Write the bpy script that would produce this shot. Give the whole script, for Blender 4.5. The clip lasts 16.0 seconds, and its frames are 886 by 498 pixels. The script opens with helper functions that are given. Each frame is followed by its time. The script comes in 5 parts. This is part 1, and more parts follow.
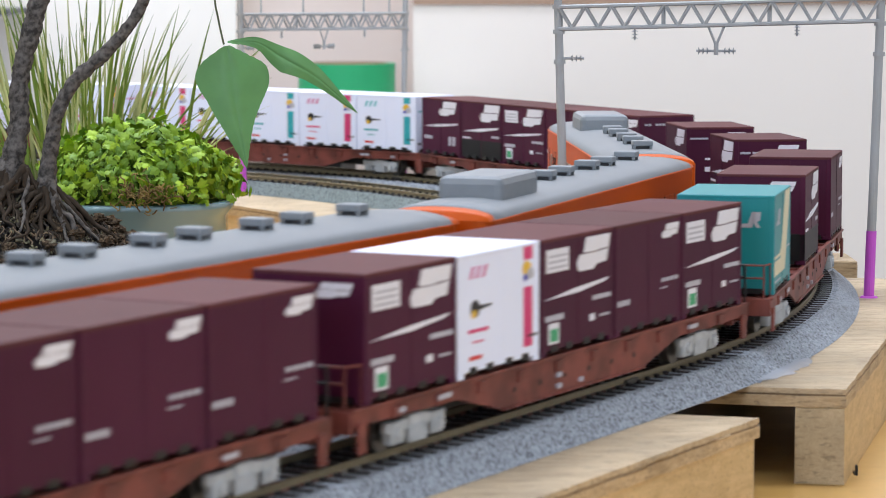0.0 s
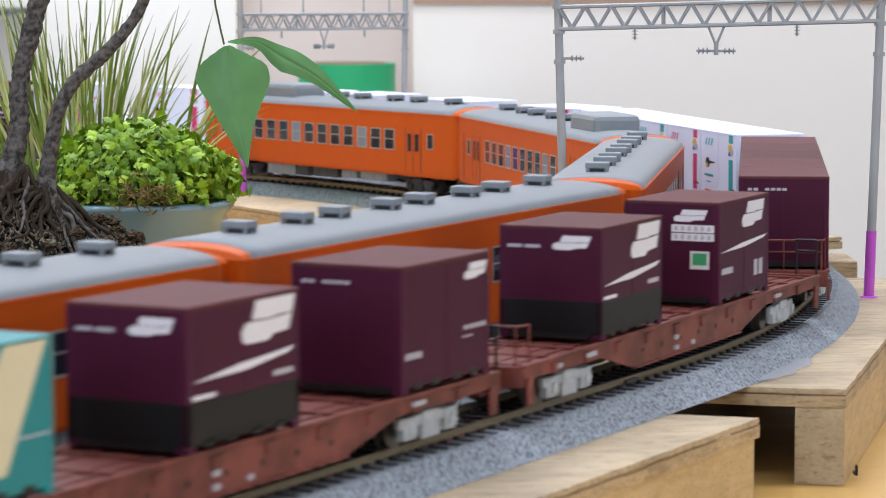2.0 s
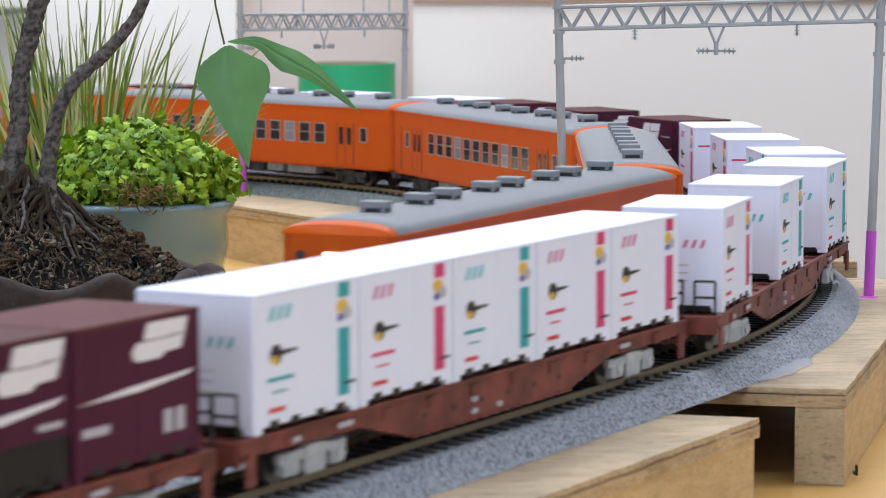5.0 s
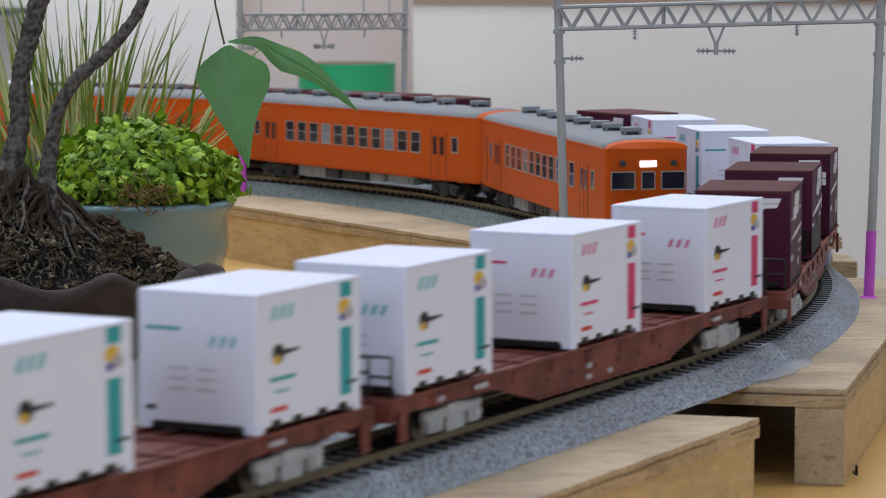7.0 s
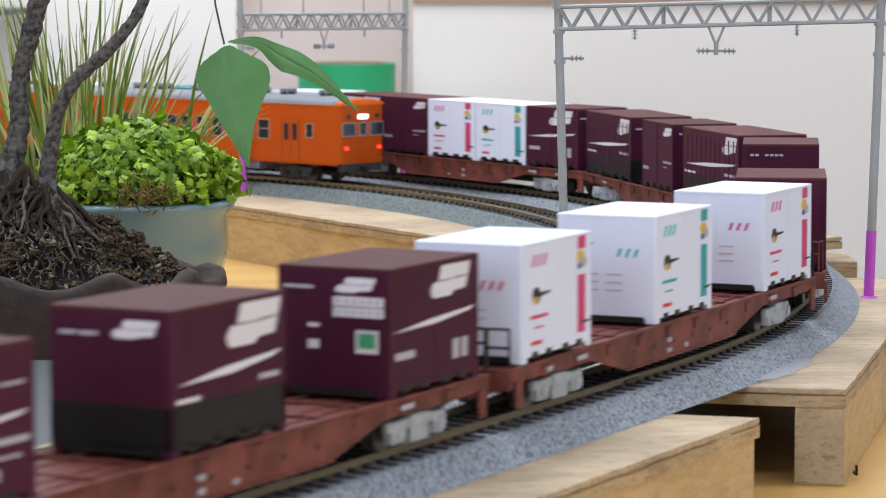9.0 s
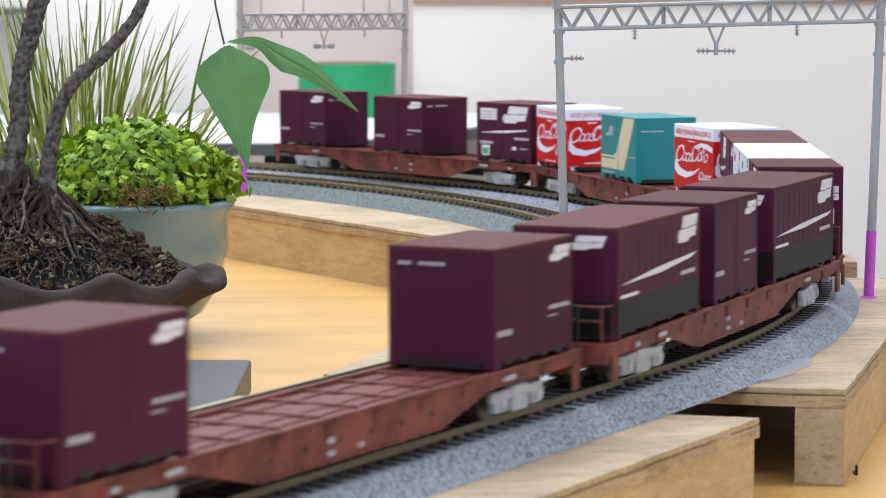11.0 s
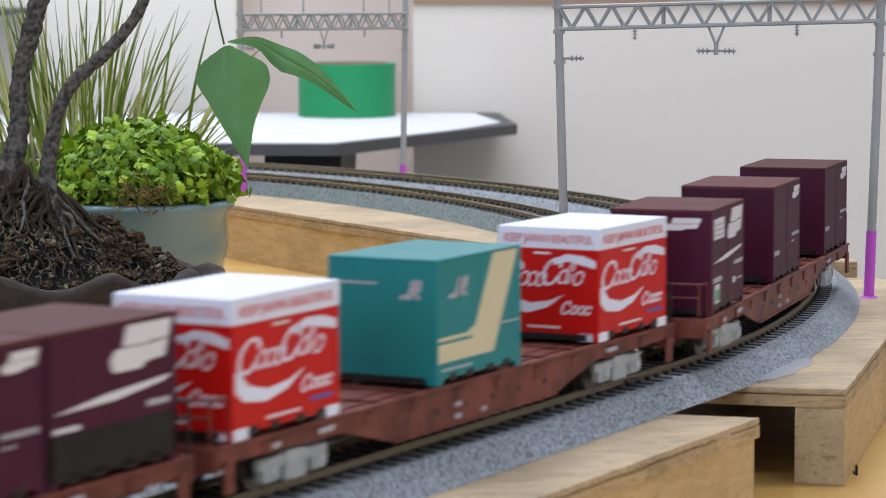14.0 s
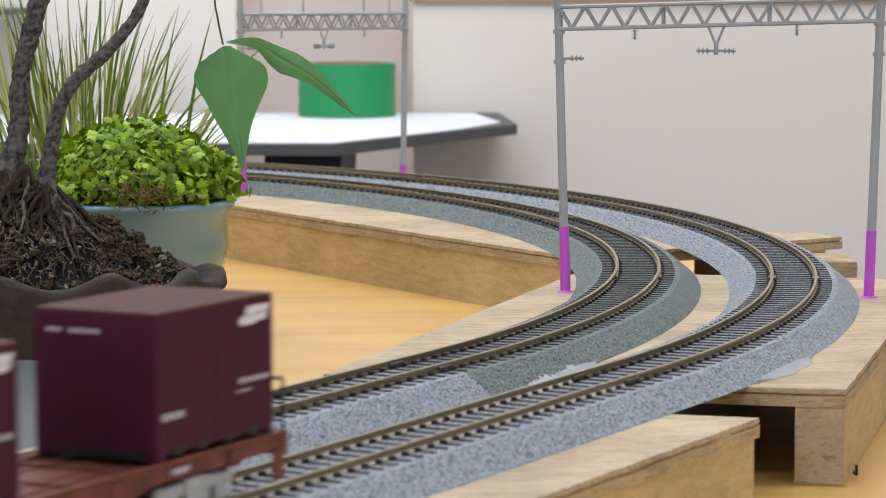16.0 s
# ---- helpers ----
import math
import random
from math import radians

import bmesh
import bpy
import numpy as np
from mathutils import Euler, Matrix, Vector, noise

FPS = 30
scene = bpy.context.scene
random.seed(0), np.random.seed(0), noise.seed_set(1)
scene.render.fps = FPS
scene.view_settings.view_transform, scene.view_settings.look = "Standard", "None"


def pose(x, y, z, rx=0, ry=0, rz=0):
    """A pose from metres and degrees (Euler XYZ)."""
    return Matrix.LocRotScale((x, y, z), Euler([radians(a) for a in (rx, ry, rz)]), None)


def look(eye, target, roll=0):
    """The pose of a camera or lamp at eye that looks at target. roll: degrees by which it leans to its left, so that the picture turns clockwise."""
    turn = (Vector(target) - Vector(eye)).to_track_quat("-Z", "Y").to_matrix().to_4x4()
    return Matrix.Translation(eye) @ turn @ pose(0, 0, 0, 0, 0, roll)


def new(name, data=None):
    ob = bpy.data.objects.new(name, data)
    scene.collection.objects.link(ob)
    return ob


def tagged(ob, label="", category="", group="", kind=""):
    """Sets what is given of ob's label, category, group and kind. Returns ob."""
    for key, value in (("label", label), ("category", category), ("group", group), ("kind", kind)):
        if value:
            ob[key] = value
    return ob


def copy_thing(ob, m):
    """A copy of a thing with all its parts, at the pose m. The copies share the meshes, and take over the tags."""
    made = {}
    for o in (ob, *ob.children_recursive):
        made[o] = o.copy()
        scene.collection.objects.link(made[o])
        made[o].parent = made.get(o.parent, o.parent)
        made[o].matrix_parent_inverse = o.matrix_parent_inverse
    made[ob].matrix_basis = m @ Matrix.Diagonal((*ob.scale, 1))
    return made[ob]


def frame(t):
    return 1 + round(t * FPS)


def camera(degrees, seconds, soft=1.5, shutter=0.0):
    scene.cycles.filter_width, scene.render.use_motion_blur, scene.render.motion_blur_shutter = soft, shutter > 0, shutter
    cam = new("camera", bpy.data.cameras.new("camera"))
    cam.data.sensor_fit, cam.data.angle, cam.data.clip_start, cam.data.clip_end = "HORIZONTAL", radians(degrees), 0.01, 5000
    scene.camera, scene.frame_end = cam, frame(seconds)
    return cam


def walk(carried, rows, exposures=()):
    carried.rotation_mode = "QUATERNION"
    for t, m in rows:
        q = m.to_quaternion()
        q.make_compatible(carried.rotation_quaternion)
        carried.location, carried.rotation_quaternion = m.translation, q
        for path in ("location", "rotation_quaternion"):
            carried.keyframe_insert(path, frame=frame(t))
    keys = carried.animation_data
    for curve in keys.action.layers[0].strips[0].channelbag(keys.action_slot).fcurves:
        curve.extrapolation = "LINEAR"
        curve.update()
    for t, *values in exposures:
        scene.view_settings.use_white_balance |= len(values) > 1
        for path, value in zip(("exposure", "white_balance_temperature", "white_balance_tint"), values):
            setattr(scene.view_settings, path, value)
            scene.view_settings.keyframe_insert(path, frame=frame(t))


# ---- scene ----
# Camera: a long lens on a stand over the table, still for the whole clip.
cam = camera(17.3, 16.0, soft=0.8, shutter=0.4)
cam.data.dof.use_dof = True
cam.data.dof.focus_distance = 1.1
cam.data.dof.aperture_fstop = 45.0
EYE = pose(0, 0, 0.154, 84.492, 0, 0) @ pose(0, 0, 0, 0, 0, -0.087)
walk(cam, [(0.0, EYE), (16.0, EYE)],
     exposures=[(0.0, 0.08, 6450, 10), (1.0, -0.04, 6450, 10), (2.0, 0.08, 6450, 10), (4.2, 0.13, 6450, 10), (6.3, -0.62, 6350, 10), (7.0, -0.64, 6400, 10), (8.0, -0.62, 6650, 10), (8.5, -0.28, 6550, 10), (9.0, -0.06, 6500, 10), (9.6, 0.0, 6450, 10),
                (11.3, 0.1, 6450, 10), (12.5, 0.08, 6500, 10), (13.5, -0.24, 6450, 10), (14.3, -0.26, 6450, 10), (15.2, -0.14, 6600, 10), (16.0, -0.26, 6850, 10)])

# Light: an indoor room with white ceiling panels, and pale fill lamps added from unseen sides.
world = bpy.data.worlds.new("room_air")
scene.world = world
world.use_nodes = True
world.node_tree.nodes["Background"].inputs[0].default_value = (0.85, 0.92, 1.0, 1)
world.node_tree.nodes["Background"].inputs[1].default_value = 0.10


def panel_lamp(name, x, y, z, sx, sy, watts, target, colour=(0.86, 0.95, 1.12)):
    data = bpy.data.lights.new(name, "AREA")
    data.shape, data.size, data.size_y, data.energy, data.color = "RECTANGLE", sx, sy, watts, colour
    ob = new(name, data)
    ob.matrix_world = look((x, y, z), target)
    return ob


panel_lamp("ceiling_light", -0.3, 1.2, 1.72, 1.6, 0.5, 31, (-0.3, 1.2, 0))
panel_lamp("ceiling_light", 0.2, -0.6, 1.72, 1.6, 0.5, 14, (0.2, -0.6, 0))
panel_lamp("ceiling_light", -0.2, 2.35, 1.72, 2.4, 0.4, 30, (-0.2, 2.5, 0))
# Fills without a known source, added to brighten the container sides and ends.
panel_lamp("unseen_fill", 2.3, -0.5, 0.6, 1.6, 1.3, 19, (0, 0.9, 0.1), (0.84, 0.94, 1.1))
panel_lamp("unseen_fill", -1.1, -2.1, 0.75, 1.6, 1.2, 36, (0, 0.9, 0.05), (0.76, 0.92, 1.22))

MM = 0.001


# ---- materials ----
def mat(name, colour, rough=0.5, metal=0.0, var=0.0, vscale=60.0, bump=0.0, bscale=300.0, coat=0.0, emit=0.0, spec=0.32, rand=0.0, crisp=False):
    m = bpy.data.materials.new(name)
    m.use_nodes = True
    nt = m.node_tree
    b = nt.nodes["Principled BSDF"]
    b.inputs["Base Color"].default_value = (*colour, 1)
    b.inputs["Roughness"].default_value = rough
    b.inputs["Metallic"].default_value = metal
    b.inputs["Specular IOR Level"].default_value = spec
    b.inputs["Coat Weight"].default_value = coat
    if emit:
        b.inputs["Emission Color"].default_value = (*colour, 1)
        b.inputs["Emission Strength"].default_value = emit
    tc = nt.nodes.new("ShaderNodeTexCoord")
    last = None
    if var:
        n = nt.nodes.new("ShaderNodeTexNoise")
        n.inputs["Scale"].default_value = vscale
        n.inputs["Detail"].default_value = 6
        nt.links.new(tc.outputs["Object"], n.inputs["Vector"])
        mix = nt.nodes.new("ShaderNodeMix")
        mix.data_type = "RGBA"
        mix.inputs[6].default_value = (*[c * (1 - var) for c in colour], 1)
        mix.inputs[7].default_value = (*[min(1, c * (1 + var)) for c in colour], 1)
        if crisp:
            cr = nt.nodes.new("ShaderNodeMapRange")
            cr.inputs[1].default_value, cr.inputs[2].default_value = 0.36, 0.62
            nt.links.new(n.outputs["Fac"], cr.inputs[0])
            nt.links.new(cr.outputs[0], mix.inputs[0])
        else:
            nt.links.new(n.outputs["Fac"], mix.inputs[0])
        last = mix.outputs[2]
    if rand:
        oi = nt.nodes.new("ShaderNodeObjectInfo")
        hsv = nt.nodes.new("ShaderNodeHueSaturation")
        mr = nt.nodes.new("ShaderNodeMapRange")
        mr.inputs[3].default_value, mr.inputs[4].default_value = 1 - rand, 1 + rand
        nt.links.new(oi.outputs["Random"], mr.inputs[0])
        nt.links.new(mr.outputs[0], hsv.inputs["Value"])
        if last:
            nt.links.new(last, hsv.inputs["Color"])
        else:
            hsv.inputs["Color"].default_value = (*colour, 1)
        last = hsv.outputs[0]
    if last:
        nt.links.new(last, b.inputs["Base Color"])
    if bump:
        n2 = nt.nodes.new("ShaderNodeTexNoise")
        n2.inputs["Scale"].default_value = bscale
        n2.inputs["Detail"].default_value = 4
        nt.links.new(tc.outputs["Object"], n2.inputs["Vector"])
        bp = nt.nodes.new("ShaderNodeBump")
        bp.inputs["Strength"].default_value = bump
        bp.inputs["Distance"].default_value = 0.0006
        nt.links.new(n2.outputs["Fac"], bp.inputs["Height"])
        nt.links.new(bp.outputs[0], b.inputs["Normal"])
    return m


def wood_mat(name, light, dark, scale=(8, 90, 90), rough=0.6, fine=0.5):
    """Wood with long grain along the object's x axis and darker flecks."""
    m = bpy.data.materials.new(name)
    m.use_nodes = True
    nt = m.node_tree
    b = nt.nodes["Principled BSDF"]
    b.inputs["Roughness"].default_value = rough
    tc = nt.nodes.new("ShaderNodeTexCoord")
    mp = nt.nodes.new("ShaderNodeMapping")
    mp.inputs["Scale"].default_value = scale
    n = nt.nodes.new("ShaderNodeTexNoise")
    n.inputs["Scale"].default_value, n.inputs["Detail"].default_value, n.inputs["Distortion"].default_value = 1.6, 7, 0.7
    n2 = nt.nodes.new("ShaderNodeTexNoise")
    n2.inputs["Scale"].default_value, n2.inputs["Detail"].default_value = 9.0, 5
    ramp = nt.nodes.new("ShaderNodeValToRGB")
    ramp.color_ramp.elements[0].position, ramp.color_ramp.elements[0].color = 0.38, (*dark, 1)
    ramp.color_ramp.elements[1].position, ramp.color_ramp.elements[1].color = 0.58, (*light, 1)
    mx = nt.nodes.new("ShaderNodeMix")
    mx.inputs[0].default_value = 0.35 * fine
    bp = nt.nodes.new("ShaderNodeBump")
    bp.inputs["Strength"].default_value, bp.inputs["Distance"].default_value = 0.25 * fine, 0.0005
    L = nt.links.new
    L(tc.outputs["Object"], mp.inputs[0])
    L(mp.outputs[0], n.inputs["Vector"])
    L(mp.outputs[0], n2.inputs["Vector"])
    L(n.outputs["Fac"], mx.inputs[2])
    L(n2.outputs["Fac"], mx.inputs[3])
    L(mx.outputs[0], ramp.inputs[0])
    # broad stains, and short dark pores along the grain
    st = nt.nodes.new("ShaderNodeTexNoise")
    st.inputs["Scale"].default_value, st.inputs["Detail"].default_value = 26.0, 5
    sr = nt.nodes.new("ShaderNodeMapRange")
    sr.inputs[1].default_value, sr.inputs[2].default_value, sr.inputs[3].default_value, sr.inputs[4].default_value = 0.36, 0.62, 1 - 0.20 * fine, 1 + 0.06 * fine
    pm = nt.nodes.new("ShaderNodeMapping")
    pm.inputs["Scale"].default_value = (160, 950, 950)
    po = nt.nodes.new("ShaderNodeTexNoise")
    po.inputs["Scale"].default_value, po.inputs["Detail"].default_value = 1.0, 2
    pr = nt.nodes.new("ShaderNodeMapRange")
    pr.inputs[1].default_value, pr.inputs[2].default_value, pr.inputs[3].default_value, pr.inputs[4].default_value = 0.33, 0.43, 1 - 0.38 * min(1, fine), 1.0
    mul = nt.nodes.new("ShaderNodeMath")
    mul.operation = "MULTIPLY"
    tone = nt.nodes.new("ShaderNodeHueSaturation")
    L(tc.outputs["Object"], st.inputs["Vector"])
    L(st.outputs["Fac"], sr.inputs[0])
    L(tc.outputs["Object"], pm.inputs[0])
    L(pm.outputs[0], po.inputs["Vector"])
    L(po.outputs["Fac"], pr.inputs[0])
    L(sr.outputs[0], mul.inputs[0])
    L(pr.outputs[0], mul.inputs[1])
    L(mul.outputs[0], tone.inputs["Value"])
    L(ramp.outputs[0], tone.inputs["Color"])
    L(tone.outputs[0], b.inputs["Base Color"])
    L(n2.outputs["Fac"], bp.inputs["Height"])
    L(bp.outputs[0], b.inputs["Normal"])
    return m


def ballast_mat(name, colour):
    """Moulded grey stone chips: pale and dark grains of about a millimetre."""
    m = bpy.data.materials.new(name)
    m.use_nodes = True
    nt = m.node_tree
    b = nt.nodes["Principled BSDF"]
    b.inputs["Roughness"].default_value = 0.75
    tc = nt.nodes.new("ShaderNodeTexCoord")
    v = nt.nodes.new("ShaderNodeTexVoronoi")
    v.inputs["Scale"].default_value = 1250
    n = nt.nodes.new("ShaderNodeTexNoise")
    n.inputs["Scale"].default_value, n.inputs["Detail"].default_value = 1150, 3
    ramp = nt.nodes.new("ShaderNodeValToRGB")
    e = ramp.color_ramp.elements
    e[0].position, e[0].color = 0.35, (*[c * 0.32 for c in colour], 1)
    e[1].position, e[1].color = 0.46, (*colour, 1)
    hi = e.new(0.62)
    hi.color = (*[min(1, c * 1.45) for c in colour], 1)
    mx = nt.nodes.new("ShaderNodeMix")
    mx.inputs[0].default_value = 0.3
    bp = nt.nodes.new("ShaderNodeBump")
    bp.inputs["Strength"].default_value, bp.inputs["Distance"].default_value = 0.9, 0.0008
    L = nt.links.new
    L(tc.outputs["Object"], v.inputs["Vector"])
    L(tc.outputs["Object"], n.inputs["Vector"])
    L(n.outputs["Fac"], mx.inputs[2])
    L(v.outputs["Color"], mx.inputs[3])
    L(mx.outputs[0], ramp.inputs[0])
    L(ramp.outputs[0], b.inputs["Base Color"])
    L(v.outputs["Distance"], bp.inputs["Height"])
    L(bp.outputs[0], b.inputs["Normal"])
    return m


def glass_mat(name, colour):
    return mat(name, colour, 0.08, 0.0, spec=0.7, coat=0.4)


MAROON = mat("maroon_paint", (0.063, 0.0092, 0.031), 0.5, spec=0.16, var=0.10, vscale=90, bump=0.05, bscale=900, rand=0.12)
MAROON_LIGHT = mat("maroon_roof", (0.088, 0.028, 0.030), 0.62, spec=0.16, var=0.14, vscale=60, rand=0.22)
BLACK_SKIRT = mat("black_paint", (0.008, 0.0095, 0.011), 0.5, spec=0.25, var=0.2, vscale=120)
WHITE_PAINT = mat("white_plastic", (0.78, 0.83, 1.0), 0.35, var=0.03, vscale=40)
MARK_WHITE = mat("white_marking", (0.74, 0.74, 0.79), 0.5, var=0.06, vscale=400)
TEAL = mat("teal_paint", (0.010, 0.225, 0.245), 0.42, var=0.08, vscale=80)
CREAM = mat("cream_marking", (0.68, 0.62, 0.42), 0.5, var=0.05, vscale=300)
MARK_TEAL = mat("teal_marking", (0.03, 0.36, 0.40), 0.5)
MARK_PINK = mat("pink_marking", (0.62, 0.05, 0.17), 0.5)
PALE_TEAL = mat("pale_teal_marking", (0.12, 0.50, 0.55), 0.5)
PALE_PINK = mat("pale_pink_marking", (0.60, 0.17, 0.34), 0.5)
MARK_BLACK = mat("black_marking", (0.015, 0.015, 0.02), 0.5)
MARK_YELLOW = mat("yellow_marking", (0.75, 0.47, 0.05), 0.5)
MARK_BLUE = mat("blue_marking", (0.1, 0.1, 0.4), 0.5)
MARK_RED = mat("red_marking", (0.6, 0.04, 0.03), 0.5)
MARK_GREEN = mat("green_tag", (0.05, 0.35, 0.16), 0.5)
MARK_GREY = mat("grey_marking", (0.45, 0.45, 0.5), 0.5)
RED = mat("red_paint", (0.56, 0.008, 0.006), 0.4, spec=0.2, var=0.06, vscale=70)
RUST = mat("red_brown_frame", (0.16, 0.043, 0.032), 0.5, var=0.32, vscale=110, crisp=True, bump=0.08, bscale=700)
RUST_TOP = mat("red_brown_deck", (0.15, 0.040, 0.030), 0.55, var=0.2, vscale=150)
BOGIE = mat("pale_grey_bogie", (0.43, 0.45, 0.46), 0.55, var=0.3, vscale=300)
DARK = mat("black_metal", (0.015, 0.014, 0.014), 0.5, var=0.2, vscale=200)
WHEEL = mat("dark_steel_wheel", (0.12, 0.11, 0.10), 0.35, 0.7)
ORANGE = mat("orange_paint", (0.53, 0.082, 0.003), 0.42, spec=0.2, var=0.05, vscale=60)
ROOF_GREY = mat("grey_roof", (0.20, 0.217, 0.230), 0.5, spec=0.3, var=0.06, vscale=60)
VENT_GREY = mat("grey_vent", (0.22, 0.24, 0.255), 0.5, var=0.1, vscale=200)
UNDER = mat("dark_grey_underframe", (0.05, 0.05, 0.052), 0.6, var=0.2, vscale=200)
GLASS_DARK = glass_mat("dark_window", (0.02, 0.022, 0.035))
GLASS_REFLECT = glass_mat("window_reflection", (0.22, 0.25, 0.32))
WIN_FRAME = mat("window_frame_grey", (0.35, 0.33, 0.31), 0.4)
SIGN_LIT = mat("lit_sign", (0.85, 0.9, 1.0), 0.5, emit=3.0)
TAIL_LIT = mat("red_tail_light", (1.0, 0.03, 0.02), 0.4, emit=5.0)
PLY = wood_mat("plywood_face", (0.54, 0.42, 0.265), (0.38, 0.275, 0.16), (28, 300, 300), fine=1.2)
PLY_EDGE = wood_mat("plywood_edge", (0.52, 0.385, 0.225), (0.36, 0.25, 0.13), (60, 60, 520), fine=1.2)
PLY_DARK = wood_mat("plywood_core", (0.26, 0.17, 0.085), (0.16, 0.10, 0.05), (60, 60, 300))
BATTEN = wood_mat("pine_batten", (0.60, 0.43, 0.22), (0.50, 0.35, 0.165), (45, 45, 240), fine=0.55)
END_GRAIN = wood_mat("end_grain", (0.53, 0.42, 0.26), (0.41, 0.31, 0.18), (420, 420, 600), fine=1.6)
TABLE = wood_mat("varnished_table", (0.66, 0.41, 0.13), (0.58, 0.34, 0.10), (3, 20, 20), rough=0.32, fine=0.25)
BALLAST_BLUE = ballast_mat("blue_grey_ballast", (0.25, 0.277, 0.308))
BALLAST_GREEN = ballast_mat("green_grey_ballast", (0.135, 0.165, 0.158))
BALLAST_MID = ballast_mat("mid_grey_ballast", (0.34, 0.38, 0.40))
TIE = mat("dark_sleeper", (0.030, 0.025, 0.027), 0.55, spec=0.2, var=0.3, vscale=300, rand=0.2)
RAIL_GLINT = mat("rail_glint_metal", (0.90, 0.88, 0.82), 0.16, 0.95, var=0.05, vscale=200)
RAIL = mat("nickel_rail", (0.31, 0.265, 0.17), 0.34, 0.8, var=0.2, vscale=200)
POLE = mat("grey_pole", (0.36, 0.37, 0.37), 0.5, var=0.12, vscale=120)
PURPLE = mat("purple_tape", (0.58, 0.10, 0.60), 0.4, var=0.1, vscale=120)
WALL_WHITE = mat("white_wall", (0.79, 0.725, 0.65), 0.9, var=0.025, vscale=4, bump=0.05, bscale=120)
WALL_PINK = mat("beige_wall", (0.74, 0.63, 0.56), 0.9, var=0.03, vscale=5)
WALL_BRIGHT = mat("bright_wall", (0.81, 0.76, 0.68), 0.9, var=0.02, vscale=5)
WALL_TRIM = mat("brown_wall_trim", (0.36, 0.24, 0.17), 0.7, var=0.1, vscale=10)
PAPER = mat("white_paper", (0.70, 0.71, 0.74), 0.8, var=0.02, vscale=10)
DESK = mat("grey_desk", (0.09, 0.09, 0.09), 0.6, var=0.1, vscale=20)
TAPE_GREEN = mat("green_tape_roll", (0.015, 0.27, 0.10), 0.5, var=0.06, vscale=40)
GREY_BOARD = mat("grey_board", (0.085, 0.094, 0.10), 0.45, var=0.08, vscale=40, bump=0.1, bscale=400)
POT_BROWN = mat("dark_brown_stoneware", (0.068, 0.054, 0.048), 0.85, var=0.45, vscale=140, bump=1.0, bscale=380, spec=0.15)
POT_TEAL = mat("celadon_glaze", (0.20, 0.315, 0.345), 0.15, var=0.12, vscale=30, coat=0.6)
SOIL = mat("black_soil", (0.016, 0.013, 0.011), 0.9, var=0.5, vscale=200, bump=0.8, bscale=300)
BARK = mat("grey_bark", (0.098, 0.088, 0.078), 0.9, var=0.55, vscale=480, bump=1.0, bscale=380, spec=0.2, crisp=True)
ROOT = mat("brown_root", (0.042, 0.030, 0.020), 0.9, spec=0.2, var=0.4, vscale=200, bump=0.8, bscale=300)
GRASS = mat("green_grass", (0.15, 0.23, 0.030), 0.45, var=0.35, vscale=40)
GRASS_PALE = mat("pale_grass", (0.44, 0.47, 0.20), 0.5, var=0.3, vscale=40)
LEAF = mat("green_leaf", (0.12, 0.29, 0.095), 0.42, var=0.22, vscale=90, bump=0.2, bscale=150)
FLOOR_M = mat("grey_floor", (0.25, 0.24, 0.23), 0.6, var=0.1, vscale=3)


# ---- mesh helpers ----
def mesh_ob(name, verts, faces, material, parent=None, label="", smooth=False):
    me = bpy.data.meshes.new(name)
    me.from_pydata([tuple(v) for v in verts], [], [tuple(f) for f in faces])
    me.materials.append(material)
    if smooth:
        me.polygons.foreach_set("use_smooth", [True] * len(me.polygons))
    ob = new(name, me)
    if parent:
        ob.parent = parent
    return tagged(ob, label)


def part(name, bm, material, parent=None, label="", smooth=False):
    bmesh.ops.recalc_face_normals(bm, faces=bm.faces)
    me = bpy.data.meshes.new(name)
    bm.to_mesh(me)
    bm.free()
    me.materials.append(material)
    if smooth:
        me.polygons.foreach_set("use_smooth", [True] * len(me.polygons))
    ob = new(name, me)
    if parent:
        ob.parent = parent
    return tagged(ob, label)


def add_box(bm, x0, x1, y0, y1, z0, z1, bevel=0.0):
    r = bmesh.ops.create_cube(bm, size=1)
    vs = r["verts"]
    for v in vs:
        v.co = ((x0 + x1) / 2 + v.co.x * (x1 - x0), (y0 + y1) / 2 + v.co.y * (y1 - y0), (z0 + z1) / 2 + v.co.z * (z1 - z0))
    if bevel:
        es = list({e for v in vs for e in v.link_edges})
        bmesh.ops.bevel(bm, geom=es, offset=bevel, segments=2, affect="EDGES", profile=0.5)
    return bm


def box(x0, x1, y0, y1, z0, z1, bevel=0.0):
    return add_box(bmesh.new(), x0, x1, y0, y1, z0, z1, bevel)


def add_cyl(bm, p, q, r0, r1=None, n=10):
    p, q = Vector(p), Vector(q)
    d = q - p
    res = bmesh.ops.create_cone(bm, cap_ends=True, segments=n, radius1=r0, radius2=r0 if r1 is None else r1, depth=d.length)
    m = Matrix.Translation((p + q) / 2) @ d.to_track_quat("Z", "Y").to_matrix().to_4x4()
    bmesh.ops.transform(bm, matrix=m, verts=res["verts"])
    return bm


def cyl(p, q, r0, r1=None, n=10):
    return add_cyl(bmesh.new(), p, q, r0, r1, n)


